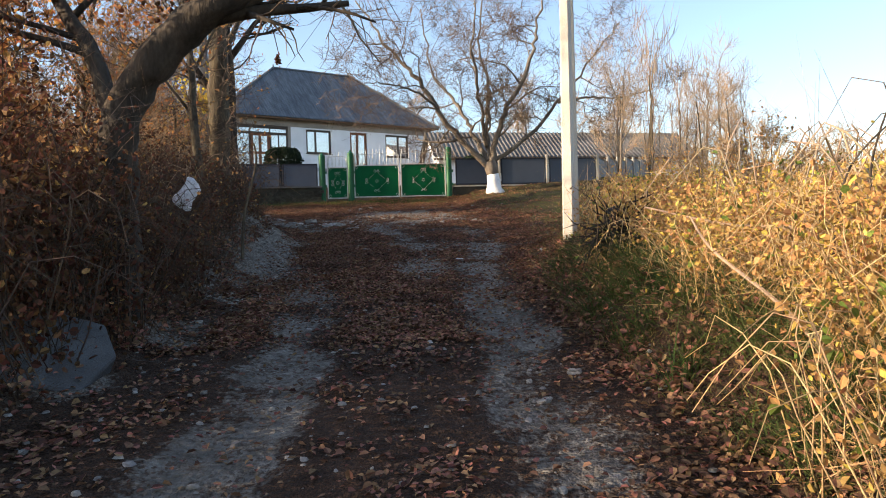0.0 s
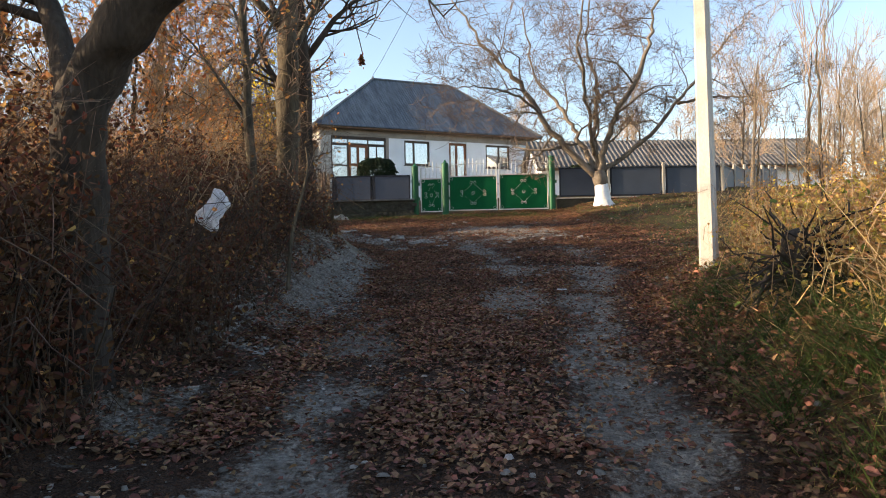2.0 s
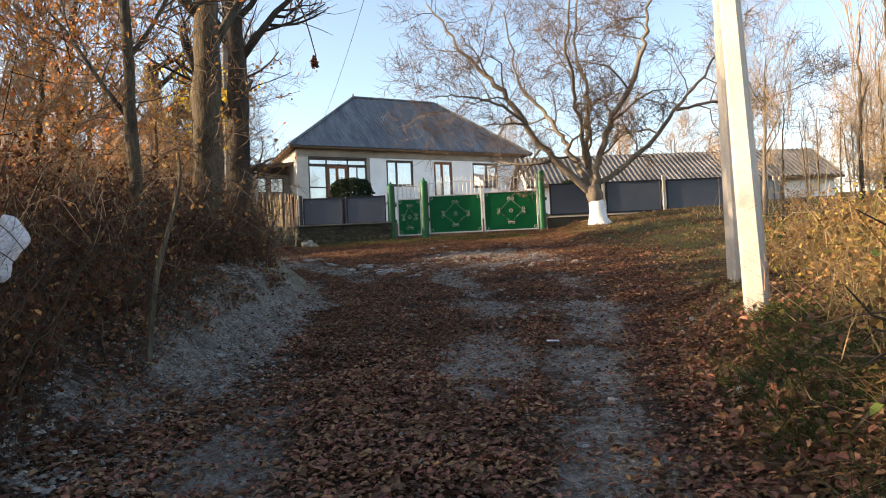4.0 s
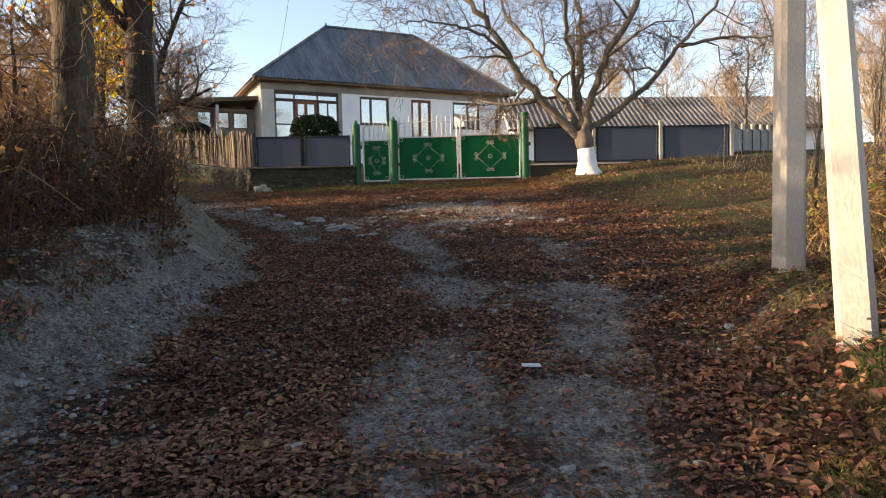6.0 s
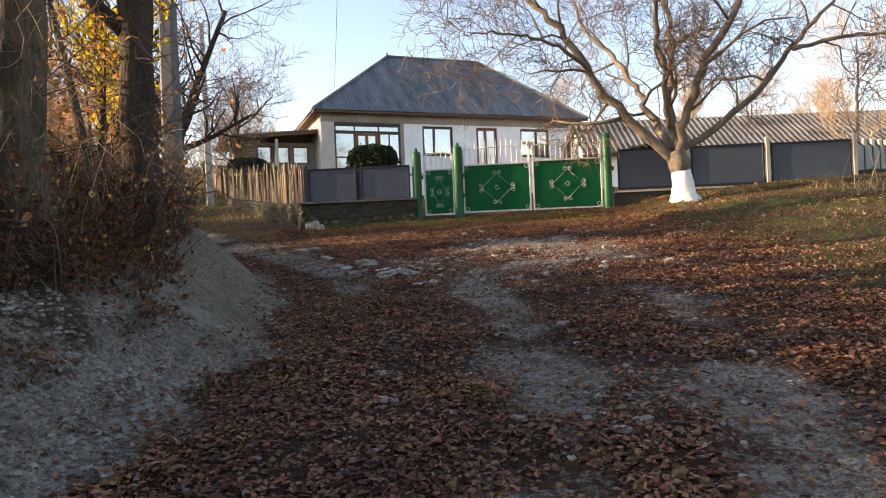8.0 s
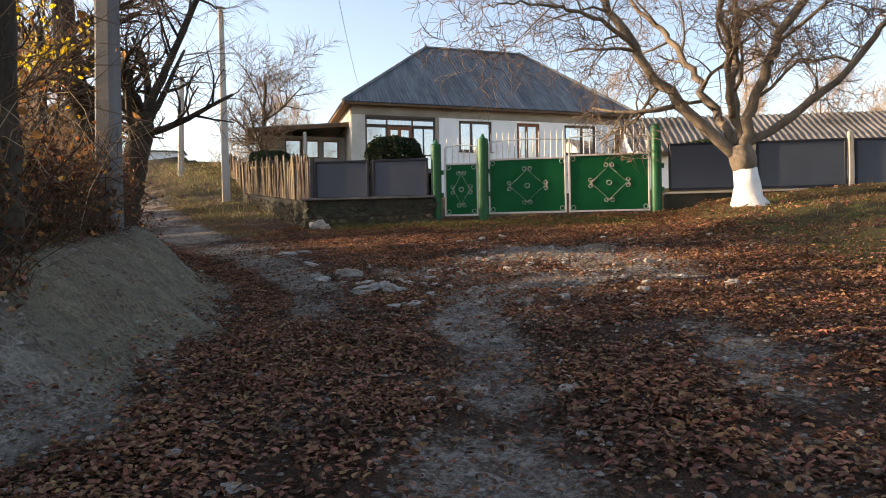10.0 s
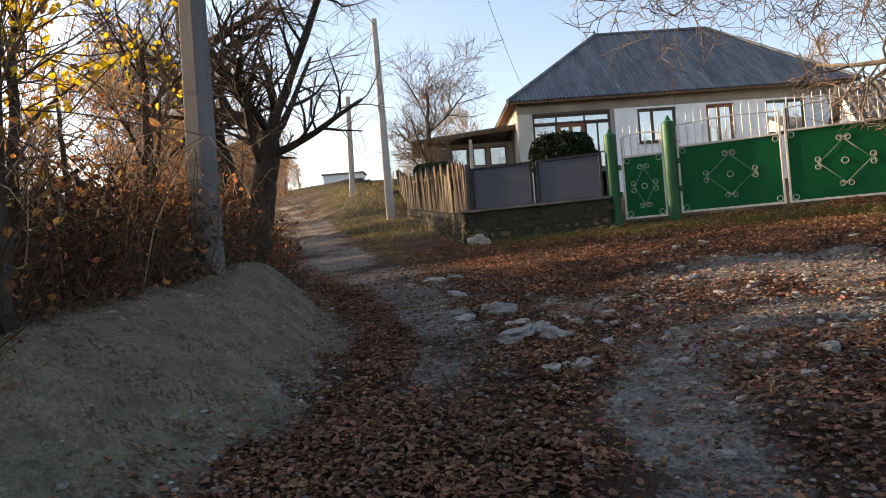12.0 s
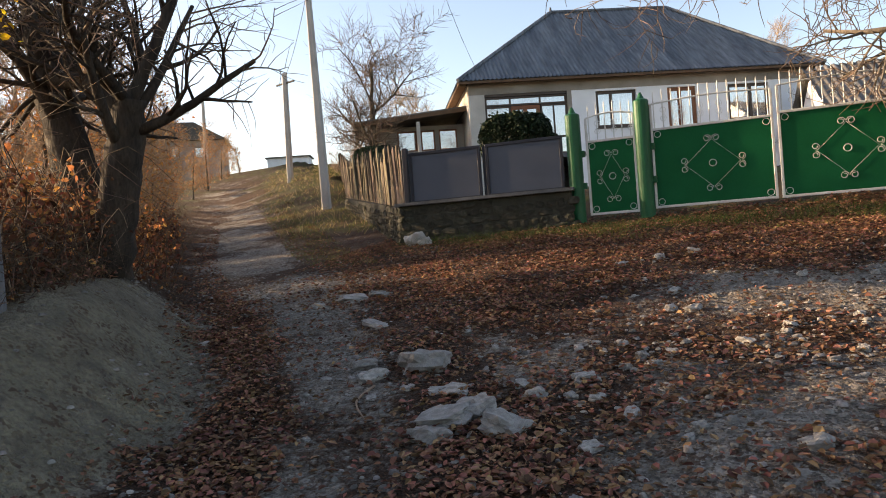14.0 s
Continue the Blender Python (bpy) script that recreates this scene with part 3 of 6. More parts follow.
def build_house():
    h = tagged(new("house"), "white one-storey village house with grey hipped roof and glazed porch", "house")
    h.matrix_world = HOUSE
    x0, x1, z0, ztop, deep, t = -0.75, 15.97, 4.0, 10.62, 11.5, 0.35
    sill, head = 8.16, 9.90
    win1, win2, door = (5.29, 7.25, sill, head), (11.79, 13.85, sill, head), (8.78, 10.2, 7.2, head)
    part("wall", wall_with_openings(4.13, x1, z0, 10.0, 0, t, [win1, win2, door]), WHITE_WALL, h, "white plastered front wall")
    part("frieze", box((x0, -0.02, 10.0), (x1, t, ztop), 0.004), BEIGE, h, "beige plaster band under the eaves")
    part("pillar", box((x0, -0.01, z0), (0.0, t, 10.0)), CREAM, h, "cream plastered corner pillar")
    part("pillar", box((3.91, -0.012, z0), (4.13, t, 10.0)), BEIGE, h)
    part("side_wall", box((x0, t, z0), (x0 + t, deep, ztop)), CREAM, h)
    part("side_wall", box((x1 - t, t, z0), (x1, deep, ztop)), WHITE_WALL, h)
    part("back_wall", box((x0 + t, deep - t, z0), (x1 - t, deep, ztop)), WHITE_WALL, h)
    part("inner_wall", box((x0 + t, 4.0, z0), (x1 - t, 4.15, ztop)), DARK_ROOM, h)
    part("inner_ceiling", box((x0 + t, t, ztop - 0.1), (x1 - t, deep - t, ztop)), DARK_ROOM, h)
    part("inner_floor", box((x0 + t, 0.0, 6.9), (x1 - t, deep - t, 7.1)), DARK_ROOM, h)
    window_unit(h, *win1, 0.10, [6.05], wood=0.14)
    window_unit(h, *win2, 0.10, [12.95], wood=0.14)
    window_unit(h, *door, 0.10, [9.42], "balcony_door", DOOR_WOOD, 0.17)
    for a, b in ((win1[0], win1[1]), (win2[0], win2[1])):
        part("window_sill", box((a - 0.06, -0.07, sill - 0.05), (b + 0.06, 0.1, sill - 0.002)), FRAME_BROWN, h)
    # glazed porch: three lights with top lights, a wooden door in the middle
    part("porch_lintel", box((0.0, 0.02, 9.88), (3.91, 0.2, 9.998)), FRAME_BROWN, h, "brown timber porch lintel")
    window_unit(h, 0.02, 3.89, 9.45, 9.86, 0.06, [1.2, 2.62], "top_lights", FRAME_BROWN, 0.08, True)
    window_unit(h, 0.02, 1.2, 7.1, 9.43, 0.06, [], "porch_window", FRAME_BROWN, 0.075, True, [8.0])
    window_unit(h, 1.22, 2.60, 7.1, 9.43, 0.06, [1.9], "porch_door", DOOR_WOOD, 0.18, True, [8.05])
    window_unit(h, 2.64, 3.89, 7.1, 9.43, 0.06, [3.25], "porch_window", FRAME_BROWN, 0.075, True, [7.9])
    # hipped roof, corrugated
    ex0, ex1, ey0, ey1, ez = -1.25, 16.5, -0.5, deep + 0.5, 10.54
    rl, rr, ry, rz = 5.0, 11.6, 5.75, 15.55
    part("soffit", box((ex0 + 0.05, ey0 + 0.05, ez - 0.02), (ex1 - 0.05, ey1 - 0.05, ez + 0.03)), SOFFIT, h, "brown timber soffit")
    L = math.hypot(ry - ey0, rz - ez)
    ta = Vector((0, (ry - ey0) / L, (rz - ez) / L))
    corrugated("roof_front", [(0, 0), (ex1 - ex0, 0), (rr - ex0, L), (rl - ex0, L)], ((ex0, ey0, ez + 0.06), (1, 0, 0), ta), h, ROOF)
    ta = Vector((0, -(ey1 - ry) / L, (rz - ez) / L))
    corrugated("roof_back", [(0, 0), (ex1 - ex0, 0), (rr - ex0, L), (rl - ex0, L)], ((ex0, ey1, ez + 0.06), (1, 0, 0), ta), h, ROOF)
    for sgn, e, r in ((1, ex0, rl), (-1, ex1, rr)):
        L2 = math.hypot(r - e, rz - ez)
        ta = Vector(((r - e) / L2, 0, (rz - ez) / L2))
        corrugated("roof_hip", [(0, 0), (ey1 - ey0, 0), (ry - ey0, L2)], ((e, ey0, ez + 0.06), (0, 1, 0), ta), h, ROOF)
    for a, b in (((rl, ry, rz + .1), (rr, ry, rz + .1)), ((ex0, ey0, ez + .08), (rl, ry, rz + .1)), ((ex1, ey0, ez + .08), (rr, ry, rz + .1)), ((ex0, ey1, ez + .08), (rl, ry, rz + .1)), ((ex1, ey1, ez + .08), (rr, ry, rz + .1))):
        part("ridge_cap", tube_bm([a, b], 0.09, 8), ROOF, h)
    part("gutter_board", box((ex0 + 0.02, ey0 + 0.03, ez - 0.1), (ex1 - 0.02, ey0 + 0.06, ez + 0.02)), SOFFIT, h)
    part("gutter_board", box((ex0 + 0.03, ey0 + 0.06, ez - 0.1), (ex0 + 0.06, ey1 - 0.05, ez + 0.02)), SOFFIT, h)
    # finial at the left end of the ridge
    part("ridge_finial", tube_bm([(rl, ry, rz), (rl, ry, rz + 0.35)], [0.09, 0.05], 8), ROOF, h)


def build_annex():
    a = tagged(new("annex"), "low timber lean-to with beige wall and three windows", "annex")
    a.matrix_world = HOUSE @ pose(-0.78, 2.2, 0, 0, 0, 0)
    wins = [(-3.3, -2.35, 7.9, 8.9), (-2.15, -1.45, 7.9, 8.9), (-1.25, -0.35, 7.9, 8.9)]
    part("wall", wall_with_openings(-4.6, 0, 4.5, 9.1, 0, 0.25, wins), BEIGE, a, "brown-beige plaster wall")
    for w in wins:
        window_unit(a, *w, 0.06, [], "window", DOOR_WOOD, 0.07)
    part("wall", box((-4.6, 0.25, 4.5), (-4.35, 3.4, 9.15)), BEIGE, a)
    part("wall", box((-4.35, 3.2, 4.5), (0, 3.4, 9.15)), BEIGE, a)
    part("roof", prism([(-5.4, 9.12), (0.02, 9.62), (0.02, 9.74), (-5.4, 9.24)], -1.3, 3.7, 1), OLD_ROOF, a, "thin sheet lean-to roof")
    part("fascia", prism([(-5.42, 8.98), (0.0, 9.48), (0.0, 9.66), (-5.42, 9.16)], -1.36, -1.31, 1), SOFFIT, a)
    for x in (-4.9, -2.4):
        part("post", box((x, -1.2, 4.5), (x + 0.16, -1.04, 9.12)), CREAM, a)


build_house()
build_annex()


# ---- street front: gate and fences ----
G0, G1 = Vector((-5.15, 29.95, 0)), Vector((0.12, 30.72, 0))
GATE_DIR = (G1 - G0).normalized()
GATE_TURN = math.degrees(math.atan2(GATE_DIR.y, GATE_DIR.x))


def scroll_pair(cx, cz, y, turn=0.0):
    t = Tubes()
    for s in (-1, 1):
        pts = []
        for i in range(15):
            w = i / 14 * 2.6 * math.pi
            r = 0.065 * (1 - 0.55 * i / 14)
            x, z = s * (0.072 + r * math.cos(w) * -1), r * math.sin(w)
            if turn:
                x, z = z, x
            pts.append((cx + x, y, cz + z))
        t.add(pts, [0.0055] * 15, 4)
    return t


def gate_leaf(name, x0, w, low, high, rail, parent_label, pickets, arch):
    """A sheet-metal leaf in its silver frame, with scrollwork on it and a spiked rail on top."""
    g = tagged(new(name), parent_label, "gate", "leaves of the gate")
    g.matrix_world = Matrix.Translation(G0) @ pose(0, 0, 0, 0, 0, GATE_TURN) @ pose(x0, 0, low, 0, 0, 0)
    h, b = high - low, 0.045
    part("sheet", box((b * 0.8, -0.005, b * 0.8), (w - b * 0.8, 0.012, h - b * 0.8), 0), GREEN, g, "green painted sheet metal")
    for lo, hi in (((0, -0.025, 0), (w, 0.025, b)), ((0, -0.025, h - b), (w, 0.025, h))):
        part("frame_rail", box(lo, hi), SILVER, g)
    for lo, hi in (((0, -0.025, b), (b, 0.025, rail - low)), ((w - b, -0.025, b), (w, 0.025, rail - low))):
        part("frame_stile", box(lo, hi), SILVER, g)
    cx, cz, rx, rz = w / 2, h / 2, min(w * 0.24, 0.455), h * 0.29
    t = Tubes()
    corners = [(cx, cz + rz), (cx + rx, cz), (cx, cz - rz), (cx - rx, cz)]
    for a, c in zip(corners, corners[1:] + corners[:1]):
        t.add([(a[0], -0.016, a[1]), (c[0], -0.016, c[1])], [0.003, 0.003], 4)
    t.make("diamond", SILVER, g)
    for (x, z), turn in zip(((cx, cz + rz + 0.02), (cx + rx + 0.02, cz), (cx, cz - rz - 0.02), (cx - rx - 0.02, cz)), (0, 1, 0, 1)):
        scroll_pair(x, z, -0.016, turn).make("scroll", SILVER, g)
    ring = Tubes()
    ring.add([(cx + 0.06 * math.cos(a), -0.016, cz + 0.06 * math.sin(a)) for a in np.linspace(0, 2 * math.pi, 15)], [0.007] * 15, 4)
    ring.make("ring", SILVER, g)
    for sx in (b + 0.07, w - b - 0.07):
        for sz in (b + 0.07, h - b - 0.07):
            ring = Tubes()
            ring.add([(sx + 0.055 * math.cos(a), -0.014, sz + 0.055 * math.sin(a)) for a in np.linspace(0, 2 * math.pi, 13)], [0.006] * 13, 4)
            ring.make("corner_ring", SILVER, g)
    # open rail above the sheet
    r0 = rail - low
    top = [(b / 2 + (w - b) * i / 12, 0, r0 + arch * math.sin(math.pi * i / 12)) for i in range(13)]
    part("top_rail", tube_bm(top, 0.015, 6), SILVER, g)
    for i in range(pickets):
        x = w * (i + 0.5) / pickets
        rise = arch * math.sin(math.pi * x / w)
        part("picket", tube_bm([(x, 0, h), (x, 0, r0 + rise + 0.16), (x, 0, r0 + rise + 0.22)], [0.011, 0.011, 0.003], 5), SILVER, g)
        if i % 2:
            scroll_pair(x, h + (r0 - h) * 0.55, 0.0, 1).make("rail_scroll", SILVER, g)
    return g


def round_post(x, z1, r=0.14, spike=True):
    p = tagged(new("gate_post"), "green painted round steel gate post", "gate post", "posts of the gate")
    at = G0 + GATE_DIR * x
    p.matrix_world = Matrix.Translation((at.x, at.y, 0))
    low = float(height(at.x, at.y)) - 0.15
    part("pipe", tube_bm([(0, 0, low), (0, 0, z1 - 0.02), (0, 0, z1)], [r, r, r * 0.93], 20), GREEN_POST, p)
    part("hinge", box((r - 0.01, -0.03, 4.0), (r + 0.06, 0.03, 4.12)), GREEN_POST, p)
    part("hinge", box((r - 0.01, -0.03, 4.6), (r + 0.06, 0.03, 4.72)), GREEN_POST, p)
    if spike:
        part("cap", tube_bm([(0, 0, z1), (0, 0, z1 + 0.03), (0, 0, z1 + 0.14)], [r * 0.9, r * 0.5, 0.02], 12), GREEN_POST, p)


gate_leaf("wicket_gate", 0.05, 0.90, 3.50, 4.90, 5.32, "green sheet-metal wicket gate with silver scrollwork", 6, 0.06)
gate_leaf("gate_leaf", 1.22, 2.02, 3.53, 4.98, 5.42, "green sheet-metal gate leaf with silver scrollwork", 13, 0.05)
gate_leaf("gate_leaf", 3.30, 2.04, 3.53, 5.02, 5.46, "green sheet-metal gate leaf with silver scrollwork", 13, 0.05)
round_post(-0.17, 5.42)
round_post(1.08, 5.52)
round_post(5.50, 5.72, 0.13, False)


def panel_fence_bay(fence, a, b, z0, z1):
    """A grey sheet panel in a dark angle-iron frame between a and b (plan points)."""
    a, b = Vector((*a, 0)), Vector((*b, 0))
    w = (b - a).length
    c = 0.06
    f = part("panel", box((c * 0.7, 0.0, z0 + c * 0.7), (w - c * 0.7, 0.014, z1 - c * 0.7), 0), PANEL, fence, "blue-grey sheet metal panel")
    f.matrix_basis = Matrix.Translation((a.x, a.y, 0)) @ pose(0, 0, 0, 0, 0, math.degrees(math.atan2(b.y - a.y, b.x - a.x)))
    part("frame_rail", box((0, -0.025, z0), (w, 0.03, z0 + c)), PANEL_FRAME, f)
    part("frame_rail", box((0, -0.025, z1 - c), (w, 0.03, z1)), PANEL_FRAME, f)
    part("frame_stile", box((0, -0.024, z0 + c), (c, 0.029, z1 - c)), PANEL_FRAME, f)
    part("frame_stile", box((w - c, -0.024, z0 + c), (w, 0.029, z1 - c)), PANEL_FRAME, f)
    return f


def post(fence, at, z1, side, material):
    low = float(height(*at)) - 0.15
    p = part("post", box((-side / 2, -side / 2, low), (side / 2, side / 2, z1), 0.012), material, fence)
    p.matrix_basis = Matrix.Translation((at[0], at[1], 0)) @ pose(0, 0, 0, 0, 0, GATE_TURN)


def stone_base(name, a, b, z0a, z0b, z1a, z1b, thick, label, rough_stones, seed, material):
    """A low wall of laid stones between two plan points, on a core of mortar."""
    rng = random.Random(seed)
    a, b = Vector((*a, 0)), Vector((*b, 0))
    w = (b - a).length
    wall = part(name, prism([(0, z0a), (w, z0b), (w, z1b), (0, z1a)], 0.03, thick, 1), STONE_WALL)
    wall.matrix_world = Matrix.Translation((a.x, a.y, 0)) @ pose(0, 0, 0, 0, 0, math.degrees(math.atan2(b.y - a.y, b.x - a.x)))
    tagged(wall, label, "wall", kind="structure")
    if rough_stones:
        shapes = [stone_mesh(rng.random() * 99, 0.55) for _ in range(6)]
        row = 0.15
        z = 0.0
        while z < 1.0:
            x = rng.uniform(0, 0.2)
            while x < w:
                s = rng.uniform(0.16, 0.36)
                f = x / w
                zz = z0a + (z0b - z0a) * f + 0.25 + z
                if zz < z1a + (z1b - z1a) * f - 0.08:
                    share("stone", rng.choice(shapes), pose(x + s / 2, 0.05, zz, rng.uniform(-8, 8), rng.uniform(-10, 10), rng.uniform(-8, 8)) @ Matrix.Diagonal((s, 0.10, row * 1.08, 1)), wall)
                x += s + 0.015
            z += row
    else:
        part("coping", prism([(0, z1a), (w, z1b), (w, z1b + 0.05), (0, z1a + 0.05)], -0.03, thick + 0.02, 1), CONCRETE, wall)
    return wall


def stone_mesh(seed, square=0.3, material=None):
    """A knocked-about stone one unit across."""
    bm = bmesh.new()
    bmesh.ops.create_icosphere(bm, subdivisions=3 if material else 2, radius=0.5)
    for v in bm.verts:
        c = v.co.copy()
        m = max(abs(c.x), abs(c.y), abs(c.z))
        cube = c / m * 0.5
        v.co = c.lerp(cube * 0.92, square)
        v.co *= 1 + 0.45 * noise.noise(c * 3.2 + Vector((seed, seed * 0.7, 3))) + 0.16 * noise.noise(c * 8.5 + Vector((seed, 1, seed)))
    me = bpy.data.meshes.new("stone")
    bm.to_mesh(me)
    bm.free()
    me.materials.append(material or STONE_WALL)
    return me


# beside the wicket: two panels on a stone base, up to the corner of the lane
wicket_fence = tagged(new("metal_fence"), "blue-grey sheet-metal fence in dark frames on a stone base", "fence")
panel_fence_bay(wicket_fence, (-8.55, 29.27), (-7.08, 29.52), 4.02, 5.05)
panel_fence_bay(wicket_fence, (-6.98, 29.54), (-5.50, 29.79), 4.02, 5.05)
post(wicket_fence, (-8.63, 29.26), 5.16, 0.11, PANEL_FRAME)
post(wicket_fence, (-7.03, 29.60), 5.02, 0.07, PANEL_FRAME)
footing = stone_base("stone_base", (-8.75, 29.05), (-5.35, 29.62), 3.0, 3.1, 3.98, 3.98, 0.5, "low mossy rubble-stone wall under the fence", True, 4, STONE_WALL)
part("coping", prism([(-0.05, 3.985), (3.5, 3.985), (3.5, 4.045), (-0.05, 4.045)], -0.08, 0.36, 1), SLAB, footing, "rough grey coping slab")
# beyond the gate: three panels on a low concrete base, then a run back along the plot
plot_fence = tagged(new("metal_fence"), "blue-grey sheet-metal fence between pale concrete posts", "fence")
FR = [(0.50, 30.83), (2.6, 31.10), (4.85, 31.40), (7.25, 31.74)]
for i in range(3):
    a, b = Vector(FR[i]), Vector(FR[i + 1])
    d = (b - a).normalized() * 0.09
    panel_fence_bay(plot_fence, a + d, b - d, 4.02 - 0.01 * i, 5.22 - 0.02 * i)
    post(plot_fence, FR[i + 1], 5.38 - 0.02 * i, 0.11, CONCRETE_WARM)
stone_base("fence_base", (0.50, 30.70), (7.4, 31.62), 3.2, 3.4, 3.93, 3.93, 0.3, "low rendered concrete fence base", False, 5, CONCRETE)
side = Vector((7.25, 31.74))
for i in range(6):
    nxt = side + Vector((1.0, 2.1))
    z = 0.22 * i
    d = (nxt - side).normalized() * 0.08
    panel_fence_bay(plot_fence, side + d, nxt - d, 4.1 + z, 5.2 + z)
    post(plot_fence, tuple(nxt), 5.45 + z, 0.11, CONCRETE_WARM)
    side = nxt


def picket_fence(a, b, z0a, z0b, tall, seed, name_label):
    """Split pickets on two rails; each picket leans and ends at its own height."""
    rng = random.Random(seed)
    a, b = Vector((*a, 0)), Vector((*b, 0))
    w = (b - a).length
    f = tagged(new("picket_fence"), name_label, "fence")
    f.matrix_world = Matrix.Translation((a.x, a.y, 0)) @ pose(0, 0, 0, 0, 0, math.degrees(math.atan2(b.y - a.y, b.x - a.x)))
    slope = (z0b - z0a) / w
    shapes = []
    for k in range(5):
        hw = 0.04 + 0.012 * (k % 3)
        bm = prism([(-hw, 0), (hw, 0), (hw * 0.9, 0.96), (hw * (0.3 if k % 2 else 0.8), 1.0), (-hw * 0.9, 0.97 - 0.02 * k)], -0.014, 0.014, 1)
        me = bpy.data.meshes.new("picket")
        bm.to_mesh(me)
        bm.free()
        me.materials.append(PICKET)
        shapes.append(me)
    x = 0.05
    while x < w - 0.03:
        hgt = tall * rng.uniform(0.78, 1.1)
        share("picket", rng.choice(shapes), pose(x, rng.uniform(-0.012, 0.012), z0a + slope * x, rng.uniform(-3, 3), rng.gauss(0, 4.5), rng.uniform(-12, 12)) @ Matrix.Diagonal((rng.uniform(0.6, 1.25), 1, hgt, 1)), f)
        x += rng.uniform(0.088, 0.115)
    for k in (0.28, 0.76):
        part("rail", prism([(0, z0a + tall * k), (w, z0b + tall * k), (w, z0b + tall * k + 0.07), (0, z0a + tall * k + 0.07)], 0.03, 0.075, 1), PICKET, f)
    x = 0.3
    while x < w:
        part("post", box((x, 0.075, z0a + slope * x - 0.6), (x + 0.1, 0.17, z0a + slope * x + tall * 0.97)), PICKET, f)
        x += 2.1
    return f


picket_fence((-15.4, 36.6), (-8.78, 29.35), 5.05, 3.98, 1.28, 8, "weathered split-wood picket fence along the lane")
stone_base("picket_wall", (-15.4, 36.4), (-8.8, 29.1), 4.2, 3.0, 5.0, 3.96, 0.4, "low rubble-stone wall under the picket fence", True, 9, STONE_WALL)
picket_fence((-22.8, 46.5), (-15.9, 37.3), 7.0, 5.05, 1.35, 18, "old dark split-wood picket fence further up the lane")


# ---- poles and wires ----
def square_pole(name, base, top, w0, w1, turn, material, label, parent=None):
    base, top = Vector(base), Vector(top)
    length = (top - base).length
    bm = bmesh.new()
    rings = []
    for z, w in ((0, w0), (length, w1)):
        c = w * 0.16
        h = w / 2
        rings.append([bm.verts.new((x, y, z)) for x, y in ((-h + c, -h), (h - c, -h), (h, -h + c), (h, h - c), (h - c, h), (-h + c, h), (-h, h - c), (-h, -h + c))])
    for i in range(8):
        bm.faces.new((rings[0][i], rings[0][(i + 1) % 8], rings[1][(i + 1) % 8], rings[1][i]))
    bm.faces.new(rings[1])
    bm.faces.new(rings[0][::-1])
    ob = part(name, bm, material, parent, "" if parent is None else label)
    ob.matrix_world = Matrix.Translation(base) @ (top - base).to_track_quat("Z", "Y").to_matrix().to_4x4() @ pose(0, 0, 0, 0, 0, turn)
    return ob


braced = tagged(new("utility_pole"), "pale square concrete utility pole with a leaning brace", "utility pole")
square_pole("shaft", (2.78, 14.35, 1.2), (2.80, 14.30, 9.8), 0.25, 0.18, -16, CONCRETE_WARM, "pale concrete shaft", braced)
square_pole("brace", (2.23, 11.68, 1.0), (2.70, 14.02, 9.0), 0.225, 0.17, -14, CONCRETE_WARM, "pale concrete brace", braced)
left_pole = tagged(square_pole("utility_pole", (-7.02, 20.2, 2.6), (-7.02, 20.2, 9.5), 0.30, 0.20, 10, CONCRETE_GREY, ""), "grey concrete utility pole standing on the clay bank", "utility pole")
mark = part("paint_mark", box((-0.06, -0.004, 0.0), (0.06, 0.0, 0.03), 0), PAINT, left_pole, "yellow paint stroke")
mark.matrix_basis = pose(0.0, -0.137, 1.75, 0, 8, 0)
mark = part("paint_mark", box((-0.015, -0.004, -0.2), (0.015, 0.0, 0.0), 0), PAINT, left_pole, "yellow paint stroke")
mark.matrix_basis = pose(0.03, -0.137, 1.72, 0, 16, 0)
lane_pole = tagged(new("utility_pole"), "slim pale concrete utility pole beside the picket fence", "utility pole")
square_pole("shaft", (-16.15, 36.4, 4.5), (-16.3, 36.4, 12.6), 0.30, 0.18, 20, CONCRETE, "pale concrete shaft", lane_pole)
far_pole = tagged(new("utility_pole"), "weathered concrete utility pole further up the lane", "utility pole")
square_pole("shaft", (-24.3, 44.2, 5.8), (-24.15, 44.2, 12.4), 0.30, 0.22, 20, CONCRETE, "concrete shaft", far_pole)
part("crossarm", tube_bm([(-24.8, 44.3, 11.9), (-23.5, 44.1, 11.9)], 0.05, 6), WIRE, far_pole)


def wire(a, b, sag, r=0.012):
    a, b = Vector(a), Vector(b)
    pts = [a.lerp(b, i / 16) - Vector((0, 0, sag * 4 * (i / 16) * (1 - i / 16))) for i in range(17)]
    tagged(part("power_line", tube_bm(pts, r, 4), WIRE), "thin dark overhead power line", "cable")


wire((-7.02, 20.2, 9.4), (-16.3, 36.4, 12.4), 0.4)
wire((-16.3, 36.4, 12.4), (-24.15, 44.2, 12.2), 0.3)
tagged(square_pole("utility_pole", (-36.5, 50.3, 8.0), (-36.4, 50.3, 14.5), 0.24, 0.16, 20, CONCRETE_WARM, ""), "slim pale utility pole at the top of the lane", "utility pole")
tagged(square_pole("utility_pole", (4.9, -2.0, 0.0), (4.9, -2.0, 8.6), 0.28, 0.2, 0, CONCRETE_WARM, ""), "pale concrete utility pole behind the brush", "utility pole")
wire((4.9, -2.0, 8.3), (-14.3, 46.3, 10.8), 1.9, 0.006)
